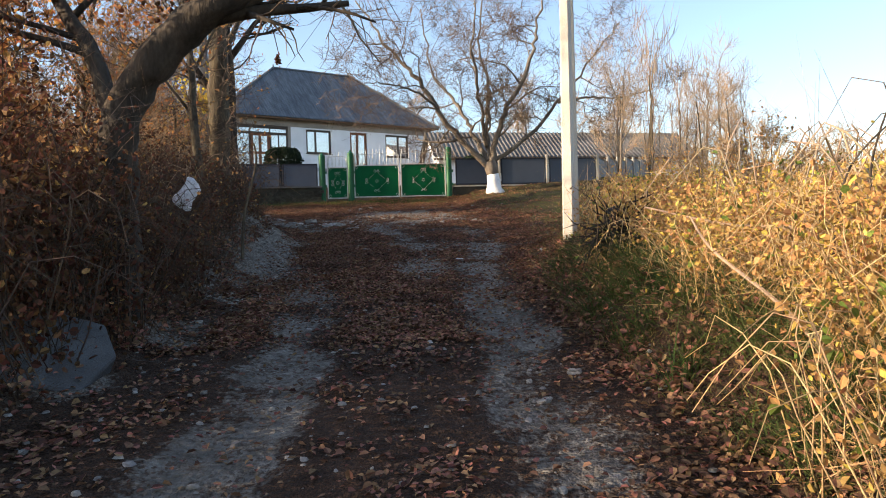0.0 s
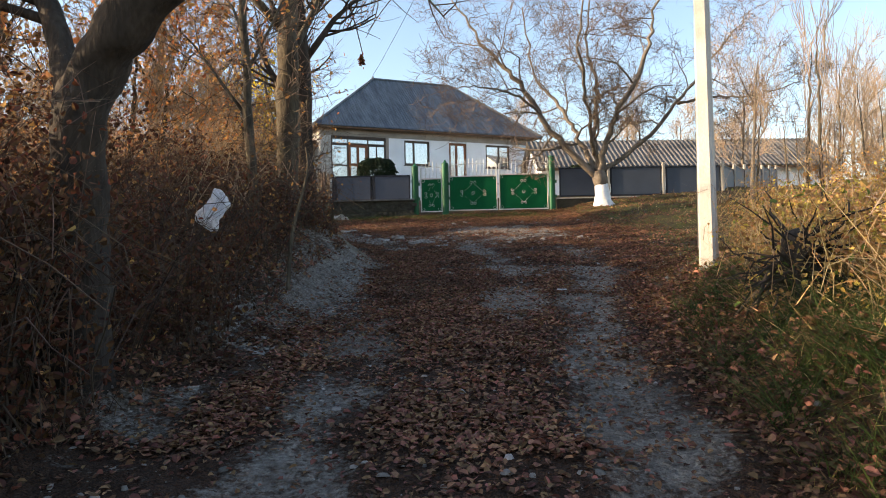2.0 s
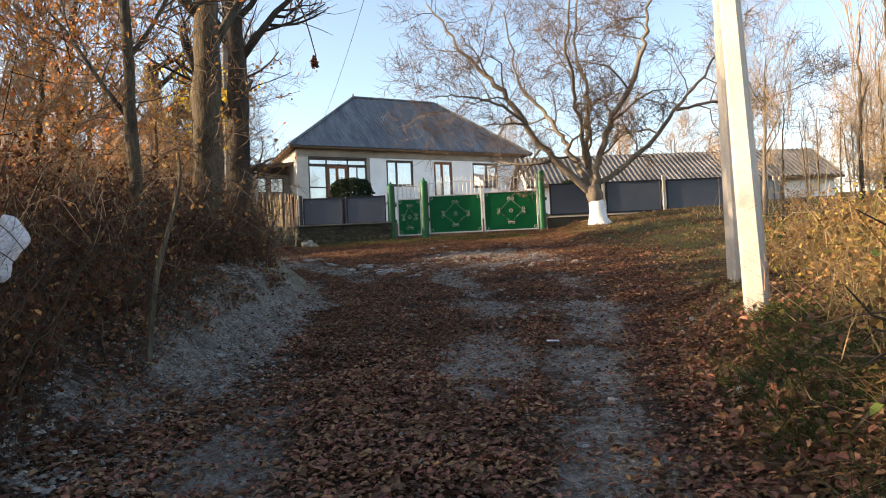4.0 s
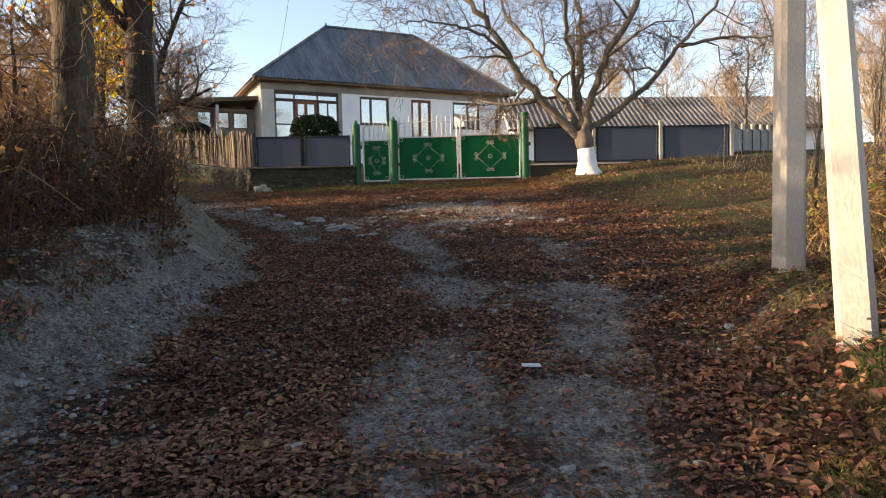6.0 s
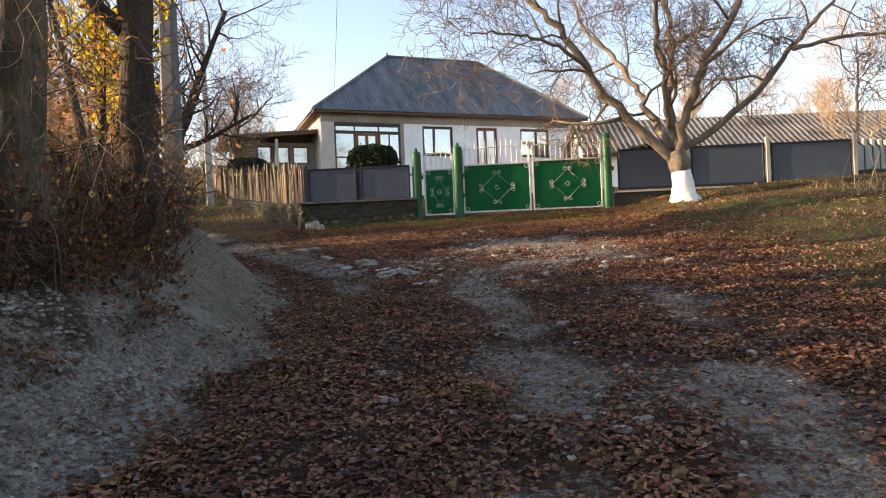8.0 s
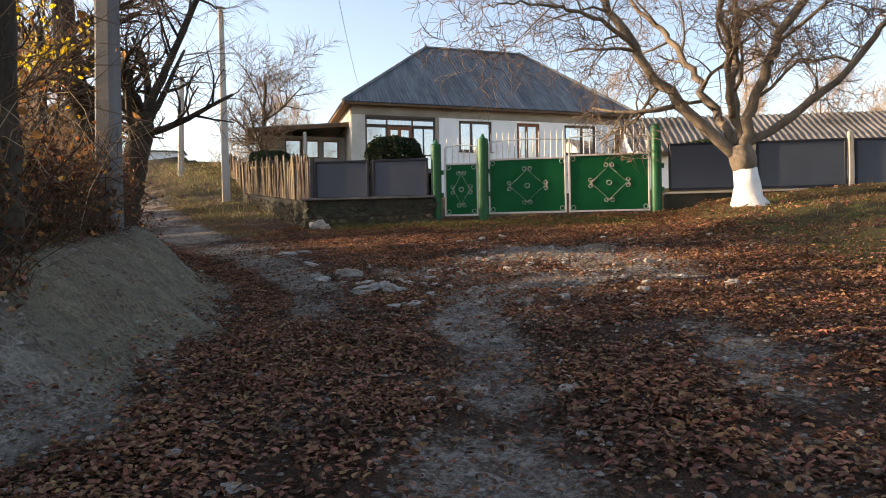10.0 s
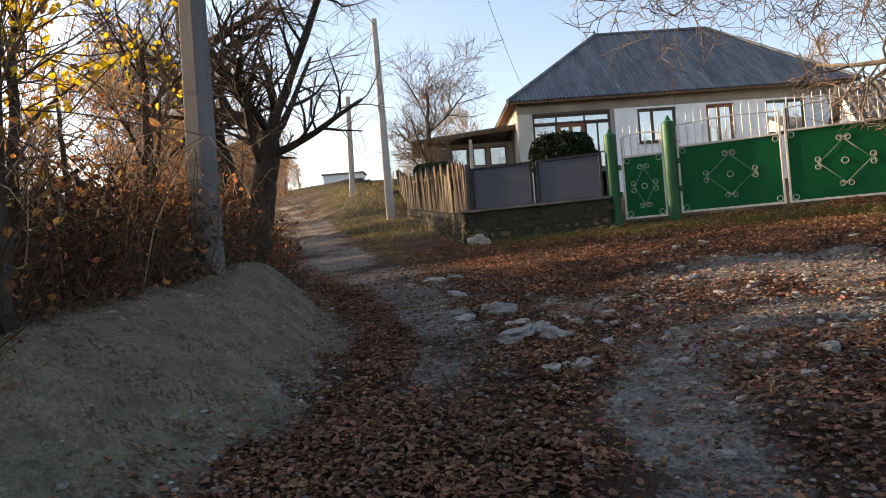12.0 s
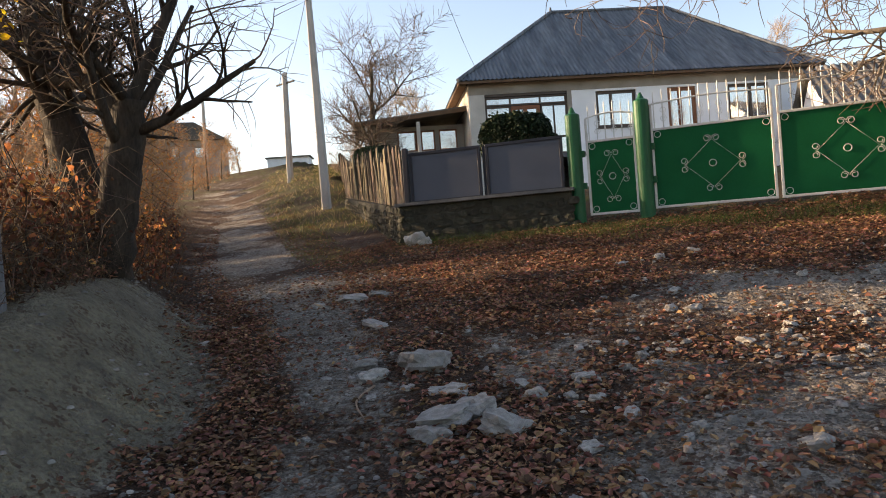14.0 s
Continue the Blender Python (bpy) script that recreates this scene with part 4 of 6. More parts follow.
wire((-7.02, 20.2, 9.4), (2.75, 14.3, 9.7), 0.5)


# ---- buildings beyond ----
def build_barn():
    b = tagged(new("barn"), "long low barn with a weathered corrugated slate roof", "barn")
    b.matrix_world = pose(-0.3, 48.3, -0.45, 0, 0, 12)
    part("wall", box((0, 0, 3.5), (20.0, 0.3, 8.1)), WHITE_WALL, b, "whitewashed front wall")
    part("wall", box((0, 5.7, 3.5), (20.0, 6.0, 8.1)), WHITE_WALL, b)
    for x in (0, 19.7):
        part("gable", prism([(0.3, 3.5), (5.7, 3.5), (5.7, 8.1), (3.0, 10.0), (0.3, 8.1)], x, x + 0.3, 0), WHITE_WALL, b)
    L = math.hypot(3.5, 2.35)
    corrugated("roof_front", [(0, 0), (20.8, 0), (20.8, L), (0, L)], ((-0.4, -0.5, 7.85), (1, 0, 0), (0, 3.5 / L, 2.35 / L)), b, OLD_ROOF, 0.32, 0.06)
    corrugated("roof_back", [(0, 0), (20.8, 0), (20.8, L), (0, L)], ((-0.4, 6.5, 7.85), (1, 0, 0), (0, -3.5 / L, 2.35 / L)), b, OLD_ROOF, 0.32, 0.06)
    part("eaves_board", box((-0.4, -0.5, 7.62), (20.4, -0.46, 7.8)), SOFFIT, b)


def build_far_house():
    h = tagged(new("far_house"), "hill house with a brown hipped roof far up the lane", "house")
    h.matrix_world = pose(-60.5, 63.5, 4.6, 0, 0, 40) @ Matrix.Diagonal((0.62, 0.62, 0.62, 1))
    part("wall", box((0, 0, 6), (14, 9, 18.2)), BEIGE, h)
    bm = bmesh.new()
    lo = [bm.verts.new(p) for p in ((-0.8, -0.8, 18.0), (14.8, -0.8, 18.0), (14.8, 9.8, 18.0), (-0.8, 9.8, 18.0))]
    hi = [bm.verts.new(p) for p in ((5, 4.5, 22.0), (9, 4.5, 22.0))]
    for f in ((lo[0], lo[1], hi[1], hi[0]), (lo[1], lo[2], hi[1]), (lo[2], lo[3], hi[0], hi[1]), (lo[3], lo[0], hi[0]), tuple(lo[::-1])):
        bm.faces.new(f)
    part("roof", bm, GREY_BARK, h, "brown tiled hipped roof")
    for x in (1.5, 5.5, 9.5):
        part("window", box((x, -0.06, 15.2), (x + 1.6, 0.02, 16.9)), FRAME_BROWN, h)
        part("pane", box((x + 0.12, -0.08, 15.3), (x + 1.48, -0.065, 16.8), 0), GLASS, h)
    s = tagged(new("far_shed"), "pale low shed beside the hill house", "shed")
    s.matrix_world = pose(-52.5, 74, 6.4, 0, 0, 30) @ Matrix.Diagonal((0.5, 0.5, 0.5, 1))
    part("wall", box((0, 0, 4), (9, 5, 15.2)), WHITE_WALL, s)
    part("roof", prism([(-0.4, 15.2), (9.4, 15.2), (9.4, 15.45), (-0.4, 15.45)], -0.5, 5.5, 1), OLD_ROOF, s)


build_barn()
build_far_house()


# ---- trees ----
def branch_out(rng, wood, twig, start, way, length, r, level, last, spread=0.7, rise=0.15, kids=5, crook=0.22, sides=7):
    """A crooked tapering limb and its side shoots, down to fine twigs. Returns nothing; fills two Tubes."""
    n = 6 if level < 2 else (4 if level < last else 3)
    p, d = Vector(start), Vector(way).normalized()
    pts, rad = [p.copy()], [r]
    end = 0.35 if level < last else 0.4
    for i in range(n):
        d = (d + Vector((rng.gauss(0, crook), rng.gauss(0, crook), rng.gauss(0, crook * 0.8) + rise * 0.5))).normalized()
        p = p + d * length / n
        pts.append(p.copy())
        rad.append(r * (1 - (1 - end) * (i + 1) / n))
    store = wood if r > 0.02 else twig
    store.add(pts, rad, sides if r > 0.05 else (5 if r > 0.02 else 3), r > 0.02)
    if level >= last:
        return
    grow_from(rng, wood, twig, pts, rad, length, level, last, spread, rise, kids, crook, sides)


def grow_from(rng, wood, twig, pts, rad, length, level, last, spread, rise, kids, crook, sides, first=0.25):
    n = len(pts) - 1
    for k in range(kids):
        f = first + (1 - first) * (k + rng.random() * 0.8) / kids
        f = min(f, 0.99)
        i = min(int(f * n), n - 1)
        q = pts[i].lerp(pts[i + 1], f * n - i)
        d = (pts[i + 1] - pts[i]).normalized()
        a = d.orthogonal().normalized()
        a.rotate(Matrix.Rotation(rng.uniform(0, 2 * math.pi), 3, d))
        w = (d * (1 - spread * 0.5) + a * spread + Vector((0, 0, rise))).normalized()
        rr = max(rad[i] * rng.uniform(0.36, 0.55), twig.thin)
        branch_out(rng, wood, twig, q, w, length * rng.uniform(0.42, 0.66), rr, level + 1, last, spread, rise, kids, crook, sides)


def finish_tree(t, wood, twig, bark, twig_mat):
    wood.make("trunk", bark, t)
    if twig.v:
        tagged(twig.make("twig_crown", twig_mat, t), kind="stuff")


def through_points(rng, pts, n=7):
    """A smooth crooked line through given points."""
    pts = [Vector(p) for p in pts]
    out = []
    for i in range(len(pts) - 1):
        a, b = pts[i], pts[i + 1]
        m0 = (b - pts[max(i - 1, 0)]) * 0.5
        m1 = (pts[min(i + 2, len(pts) - 1)] - a) * 0.5
        for k in range(n):
            t = k / n
            h00, h10, h01, h11 = 2 * t**3 - 3 * t**2 + 1, t**3 - 2 * t**2 + t, -2 * t**3 + 3 * t**2, t**3 - t**2
            out.append(a * h00 + m0 * h10 + b * h01 + m1 * h11)
    out.append(pts[-1])
    return out


def build_walnut():
    rng = random.Random(21)
    t = tagged(new("walnut_tree"), "bare spreading walnut tree with a whitewashed trunk foot", "tree")
    t.matrix_world = Matrix.Translation((2.2, 29.1, float(height(2.2, 29.1)) - 0.03))
    wood, twig = Tubes(), Tubes()
    twig.thin = 0.0085
    foot = [(0.06, 0, -0.2), (0.04, 0, 0.03), (0.02, 0, 0.2), (0.0, 0, 0.5), (-0.06, 0, 0.82)]
    white = Tubes()
    white.add(foot, [0.46, 0.39, 0.33, 0.28, 0.262], 18)
    white.make("whitewashed_foot", WHITEWASH, t, "whitewashed trunk foot")
    wood.add([(-0.055, 0, 0.80), (-0.1, 0, 1.02), (-0.18, 0, 1.35)], [0.262, 0.275, 0.25], 18)
    limbs = (
        (0.20, ((-0.2, 0, 1.1), (-1.9, -0.3, 2.9), (-3.1, -0.6, 4.8), (-4.4, -0.4, 6.4), (-5.7, 0.2, 8.4))),
        (0.16, ((-0.2, 0.1, 1.3), (-0.8, 0.4, 2.7), (-1.5, 0.9, 4.1), (-2.5, 1.5, 5.6), (-2.9, 2.0, 8.6))),
        (0.17, ((-0.15, 0, 1.4), (-0.25, 0.3, 3.2), (-0.1, 0.6, 4.9), (-0.4, 0.8, 6.5), (-0.2, 1.0, 9.4))),
        (0.18, ((-0.1, -0.05, 1.3), (0.35, -0.5, 3.0), (1.5, -0.8, 5.2), (1.9, -0.9, 6.8), (2.3, -1.2, 9.3))),
        (0.15, ((-0.1, 0, 1.35), (1.4, 0.1, 2.3), (2.8, 0.4, 3.8), (4.1, 0.5, 5.3), (5.8, 0.9, 7.4))),
        (0.12, ((-0.3, -0.1, 2.0), (-0.6, -1.6, 3.8), (-0.9, -2.9, 5.6), (-0.7, -4.0, 8.0))),
        (0.09, ((-2.3, -0.4, 3.6), (-3.2, -1.2, 4.2), (-4.3, -1.9, 4.4), (-5.4, -2.4, 4.3))),
        (0.09, ((2.9, 0.4, 3.9), (4.2, 0.0, 4.0), (5.6, -0.4, 3.9), (7.2, -0.6, 4.3))),
    )
    for r, path in limbs:
        pts = through_points(rng, path)
        pts = [p + Vector((rng.gauss(0, 0.05), rng.gauss(0, 0.05), rng.gauss(0, 0.03))) * (i > 1) for i, p in enumerate(pts)]
        rad = [0.72 * r * (1 - 0.80 * i / (len(pts) - 1)) for i in range(len(pts))]
        wood.add(pts, rad, 9)
        grow_from(rng, wood, twig, pts, rad, 3.6, 1, 4, 0.85, 0.06, 10, 0.32, 7, 0.15)
        grow_from(rng, wood, twig, pts[-4:], rad[-4:], 2.6, 1, 4, 0.8, 0.1, 4, 0.3, 7, 0.2)
    finish_tree(t, wood, twig, WALNUT_BARK, TWIG)


def bare_tree(at, tall, r, seed, label, bark, twig_mat, lean=(0, 0), kids=6, last=4, fork=0.45, spread=0.65, name="tree", rise=0.18, leaves=None, leaf_n=0, leaf_size=0.07, thin=0.0062, shoots=0):
    """A trunk with limbs from a forking height upwards."""
    rng = random.Random(seed)
    z = float(height(*at)) - 0.15
    t = tagged(new(name), label, "tree")
    t.matrix_world = Matrix.Translation((at[0], at[1], z))
    wood, twig = Tubes(), Tubes()
    twig.thin = thin
    pts = [Vector((lean[0] * f**1.3 + rng.gauss(0, 0.004 * tall) * f, lean[1] * f**1.3 + rng.gauss(0, 0.004 * tall) * f, tall * 0.75 * f)) for f in np.linspace(0, 1, 22)]
    rad = [r * 1.25] + [r * (1 - 0.5 * f - 0.42 * f**4) for f in np.linspace(0, 1, 22)[1:]]
    wood.add(pts, rad, 12)
    grow_from(rng, wood, twig, pts, rad, tall * 0.5, 1, last, spread, rise, kids + 3, 0.18, 7, fork)
    for k in range(shoots):
        i = rng.randint(1, 9)
        a = rng.uniform(0, 2 * math.pi)
        branch_out(rng, wood, twig, pts[i], (math.cos(a), math.sin(a), rng.uniform(-0.3, 0.7)), rng.uniform(0.5, 1.3), 0.009, last - 1, last, 0.8, 0.1, 4, 0.3)
    finish_tree(t, wood, twig, bark, twig_mat)
    if leaves and leaf_n:
        nr = np.random.RandomState(seed)
        src = np.array([v[:] for v in twig.v])
        p = src[nr.randint(0, len(src), leaf_n)] + nr.normal(size=(leaf_n, 3)) * 0.05
        quads_object("leaves", leaf_quads(nr, p, leaf_size), leaves, t)
    return t


def arch_tree():
    """The thick tree that leans over the lane from the bank."""
    rng = random.Random(5)
    t = tagged(new("tree"), "thick dark old tree arching over the lane", "tree")
    wood, twig = Tubes(), Tubes()
    base = float(height(-3.3, 6.7)) - 0.2
    main = through_points(rng, [(-3.3, 6.7, base), (-3.25, 6.7, 1.8), (-3.2, 6.65, 2.55), (-2.95, 6.6, 3.15), (-2.45, 6.55, 3.65), (-1.95, 6.5, 3.95), (-0.9, 6.8, 4.75)])
    rad = list(np.interp(np.linspace(0, 1, len(main)), [0, 0.3, 0.5, 0.8, 1], [0.27, 0.185, 0.19, 0.155, 0.10]))
    wood.add(main, rad, 14)
    second = through_points(rng, [(-3.2, 6.65, 2.75), (-3.5, 6.8, 3.5), (-4.0, 7.0, 4.3), (-4.5, 7.2, 5.9)])
    rad2 = list(np.linspace(0.11, 0.05, len(second)))
    wood.add(second, rad2, 12)
    grow_from(rng, wood, twig, main[20:], rad[20:], 2.6, 1, 4, 0.8, 0.05, 6, 0.22, 7, 0.3)
    grow_from(rng, wood, twig, second, rad2, 2.8, 1, 4, 0.8, 0.1, 8, 0.22, 7, 0.3)
    finish_tree(t, wood, twig, BARK, TWIG)
    nr = np.random.RandomState(3)
    src = np.array([v[:] for v in twig.v])
    src = src[src[:, 0] < -2.9]
    p = src[nr.randint(0, len(src), 3500)] + nr.normal(size=(3500, 3)) * 0.2
    quads_object("leaves", leaf_quads(nr, p, 0.07), BROWN_LEAF, t)
    p = src[nr.randint(0, len(src), 4000)] + nr.normal(size=(4000, 3)) * 0.2
    quads_object("leaves", leaf_quads(nr, p, 0.07), RUST_LEAF, t)


def twin_tree():
    rng = random.Random(14)
    t = tagged(new("tree"), "old double-stemmed tree with a broken limb beside the lane", "tree")
    z = float(height(-9.55, 22.95)) - 0.2
    t.matrix_world = Matrix.Translation((-9.55, 22.95, z)) @ Matrix.Diagonal((0.86, 0.86, 0.86, 1))
    wood, twig = Tubes(), Tubes()
    for path, r in ((((0.1, 0, 0), (-0.3, 0.1, 1.3), (-0.9, 0.2, 2.8), (-1.3, 0.2, 4.3), (-1.4, 0.1, 6.5)), 0.34),
                    (((0.2, 0, 0), (0.55, 0, 1.2), (0.75, 0.1, 2.3), (0.85, 0.1, 2.75)), 0.33),
                    (((0.75, 0.1, 2.5), (0.3, 0.0, 3.0), (-0.3, -0.1, 3.2), (-0.9, 0, 3.25)), 0.17),
                    (((0.8, 0.1, 2.6), (1.0, 0.4, 3.4), (1.3, 0.8, 4.6), (1.7, 1.2, 6.0)), 0.10)):
        pts = through_points(rng, path)
        rad = list(np.linspace(r, r * 0.6, len(pts)))
        wood.add(pts, rad, 12)
        grow_from(rng, wood, twig, pts, rad, 3.6, 1, 4, 0.8, 0.08, 8, 0.2, 7, 0.45)
    finish_tree(t, wood, twig, BARK, TWIG)


build_walnut()
arch_tree()
bare_tree((-4.39, 12.24), 9.0, 0.085, 31, "slender grey tree in the hedge", GREY_BARK, TWIG, (-0.3, 0), 6, 4, 0.3, leaves=RUST_LEAF, leaf_n=900, shoots=20)
bare_tree((-4.88, 14.82), 11.0, 0.25, 32, "tall grey-barked tree in the hedge", GREY_BARK, TWIG, (0.1, 0.2), 6, 4, 0.38, leaves=GOLD_LEAF, leaf_n=350, shoots=45)
dark_tree = bare_tree((-5.3, 17.0), 10.0, 0.24, 34, "dark tree on the clay bank", BARK, TWIG, (-0.2, 0.3), 6, 4, 0.3, leaves=RUST_LEAF, leaf_n=900, shoots=45)
bare_tree((-8.6, 20.6), 4.6, 0.09, 35, "small hedge tree with yellow leaves", BARK, TWIG, (-0.2, 0.2), 6, 4, 0.25, leaves=YELLOW_LEAF, leaf_n=300, leaf_size=0.072)
bare_tree((-6.6, 17.9), 3.9, 0.06, 39, "young hedge tree with bright yellow leaves", BARK, TWIG, (0.1, 0.1), 6, 3, 0.45, leaves=YELLOW_LEAF, leaf_n=1100, leaf_size=0.066)
bare_tree((-9.0, 16.8), 7.5, 0.13, 36, "leaning hedge tree with rust leaves", BARK, TWIG, (0.4, 0.2), 6, 4, 0.25, leaves=RUST_LEAF, leaf_n=1300, leaf_size=0.09)
bare_tree((-8.2, 11.0), 6.5, 0.10, 37, "hedge tree with golden-brown leaves", GREY_BARK, PALE_TWIG, (0.6, 0.2), 7, 4, 0.2, leaves=GOLD_LEAF, leaf_n=1000)
bare_tree((-7.2, 7.6), 5.0, 0.10, 38, "hedge tree with golden-brown leaves", GREY_BARK, PALE_TWIG, (0.3, 0.2), 7, 4, 0.2, leaves=GOLD_LEAF, leaf_n=1200)
twin_tree()
hang = Vector((-4.64, 19.54, 6.85)) - dark_tree.matrix_world.translation
shoot = Tubes()
shoot.add(through_points(random.Random(2), [(-0.05, 0.15, 4.9), (0.15, 0.9, 5.6), (0.5, 1.9, 5.7), hang + Vector((0.02, 0.0, 0.25)), hang]), list(np.linspace(0.035, 0.005, 29)), 6, False)
shoot.make("drooping_branch", BARK, dark_tree)
quads_object("leaf_clump", leaf_quads(np.random.RandomState(6), np.random.RandomState(5).normal(size=(90, 3)) * np.array([0.035, 0.035, 0.07]) + np.array(hang), 0.075), BROWN_LEAF, dark_tree, "clump of dead brown leaves")
# bare trees by the fences and beyond
bare_tree((7.2, 27.5), 7.0, 0.07, 41, "slim bare tree by the fence corner", WALNUT_BARK, PALE_TWIG, (0.3, 0), 6, 4, 0.35)
bare_tree((-19.5, 44.5), 9.6, 0.22, 42, "bare spreading fruit tree behind the picket fence", GREY_BARK, TWIG, (0.4, 0), 10, 4, 0.10, 0.95, "tree", 0.16, thin=0.011)
far_a = bare_tree((10.5, 41.0), 8.0, 0.09, 43, "bare fruit tree with pale twigs", WALNUT_BARK, PALE_TWIG, (0.2, 0), 7, 4, 0.10, 0.8, "tree", 0.2, thin=0.011)
far_b = bare_tree((6.2, 62.0), 8.0, 0.09, 44, "bare tree behind the barn", GREY_BARK, PALE_TWIG, (0, 0), 7, 4, 0.10, 0.8, "tree", 0.2, thin=0.014)


def copies(src, places, seed, size=1.0):
    rng = random.Random(seed)
    for x, y in places:
        s = size * rng.uniform(0.8, 1.2)
        copy_thing(src, Matrix.Translation((x, y, float(height(x, y)) - 0.2)) @ pose(0, 0, 0, 0, 0, rng.uniform(0, 360)) @ Matrix.Diagonal((s, s, s, 1)))


copies(far_a, [(14, 36), (18, 44), (13, 55), (22, 52), (-30, 60), (-38, 78), (-19.8, 29.2), (-23.5, 32.4), (-17.2, 26.6), (-28, 36), (-34, 62)], 1)
copies(far_b, [(12, 66), (17, 63), (24, 66), (31, 72), (20, 74), (36, 62), (28, 58), (8, 72), (-26, 62), (-21, 60), (-3, 75)], 2)


shrub = bare_tree((-6.2, 8.0), 4.0, 0.05, 51, "twiggy brown hedge shrub with dead leaves", GREY_BARK, PALE_TWIG, (0.2, 0.1), 7, 4, 0.04, 0.75, "shrub", 0.15, RUST_LEAF, 800, 0.06)
shrub_b = bare_tree((-7.5, 9.0), 3.4, 0.05, 52, "twiggy hedge shrub with rust-brown leaves", GREY_BARK, PALE_TWIG, (0.3, 0.2), 7, 4, 0.04, 0.8, "shrub", 0.1, GOLD_LEAF, 1000, 0.06)
# the first shrub stands unseen behind the start, added for shade
copies(shrub, [(-5.6, -6.0), (-6.8, 12.6), (-7.4, 15.4), (-7.4, 18.9), (-13.0, 23.9), (-14.0, 25.0), (-12.4, 25.6), (-17.5, 27.0), (-18.8, 28.2), (-16.0, 25.8), (-20.6, 29.8), (-22.2, 31.4), (-19.6, 27.4), (-16.0, 28.4), (-19.6, 32.0), (-23.5, 35.5), (-28, 40), (-17.4, 28.6), (-21.4, 32.6), (-25.0, 36.6), (-33, 47), (-38, 53), (-31, 44), (-43, 60)], 5)
copies(shrub, [(-6.6, 13.2)], 15)
copies(shrub_b, [(-8.8, 12.4), (-5.9, 6.9), (-6.2, 10.4), (-6.2, 15.6), (-8.2, 17.4), (-13.8, 26.6), (-18.0, 30.0), (-21.5, 33.6), (-26, 38)], 6)
copies(shrub_b, [(4.2, 12.6), (5.0, 11.2), (5.2, 13.6), (4.4, 16.0), (6.2, 10.4), (6.6, 12.4), (4.6, 9.4), (5.8, 15.2), (7.6, 14.2), (6.0, 17.4)], 16, 0.55)
sapling = bare_tree((4.6, 15.0), 5.0, 0.035, 53, "slim pale leafless sapling", GREY_BARK, PALE_TWIG, (0.2, 0.1), 4, 3, 0.3, 0.4, "sapling", 0.45)
copies(sapling, [(4.0, 12.6), (6.4, 18.2), (7.8, 20.0), (7.6, 25.0), (9.4, 26.6), (10.5, 29), (11.5, 31), (10.8, 33.5), (12.5, 35), (13.5, 30), (12.8, 38), (14.5, 34), (16, 37), (5.0, 19.4)], 7)


# ---- brush, grass and leaves ----
def zone(rng, n, y0, y1, x_of, depth, spread=1.0):
    """Places scattered from a line x_of(y) sideways over a depth (negative: to the left)."""
    y = rng.uniform(y0, y1, n)
    x = x_of(y) + depth * rng.uniform(0, 1, n) ** spread
    return np.stack([x, y, height(x, y)], 1)


def hold(rng, p, n, h, j):
    """Places up in the stems that rise from p."""
    i = rng.randint(0, len(p), n)
    b = p[i].copy()
    b[:, 2] += (h if np.isscalar(h) else h[i]) * rng.uniform(0.05, 1.0, n)
    return b + rng.normal(size=(n, 3)) * j


def canes(rng, places, reach, tall, r):
    """Arching bramble canes as thin tubes."""
    t = Tubes()
    for x, y, z in places:
        a, l, h = rng.uniform(0, 2 * math.pi), reach * rng.uniform(0.5, 1.3), tall * rng.uniform(0.6, 1.2)
        dx, dy = math.cos(a) * l, math.sin(a) * l
        pts = [(x + dx * f + rng.normal() * 0.03, y + dy * f + rng.normal() * 0.03, z - 0.05 + h * math.sin(math.pi * min(f * 0.8, 0.75)) + rng.normal() * 0.02) for f in np.linspace(0, 1, 7)]
        t.add(pts, list(np.linspace(r, r * 0.4, 7)), 4, False)
    return t


def side_shoots(rng, rings, n, length, width, rise=0.35, k=3):
    """Crooked side twigs that spring from ribbons made by stems()."""
    i, j = rng.randint(0, len(rings), n), rng.randint(1, rings.shape[1], n)
    p = rings[i, j].mean(1)
    d = rng.normal(size=(n, 3)) + np.array([0, 0, rise])
    d /= np.linalg.norm(d, axis=1)[:, None]
    bend = rng.normal(size=(n, 3)) * 0.35
    h = (length * rng.uniform(0.35, 1.3, n))[:, None]
    side = np.cross(d, rng.normal(size=(n, 3)))
    side /= np.linalg.norm(side, axis=1)[:, None] + 1e-9
    out = []
    for q in range(k):
        t = q / (k - 1)
        c = p + d * h * t + bend * h * t * t
        ww = side * width * (1 - 0.8 * t) / 2
        out.append(np.stack([c - ww, c + ww], 1))
    return np.stack(out, 1)


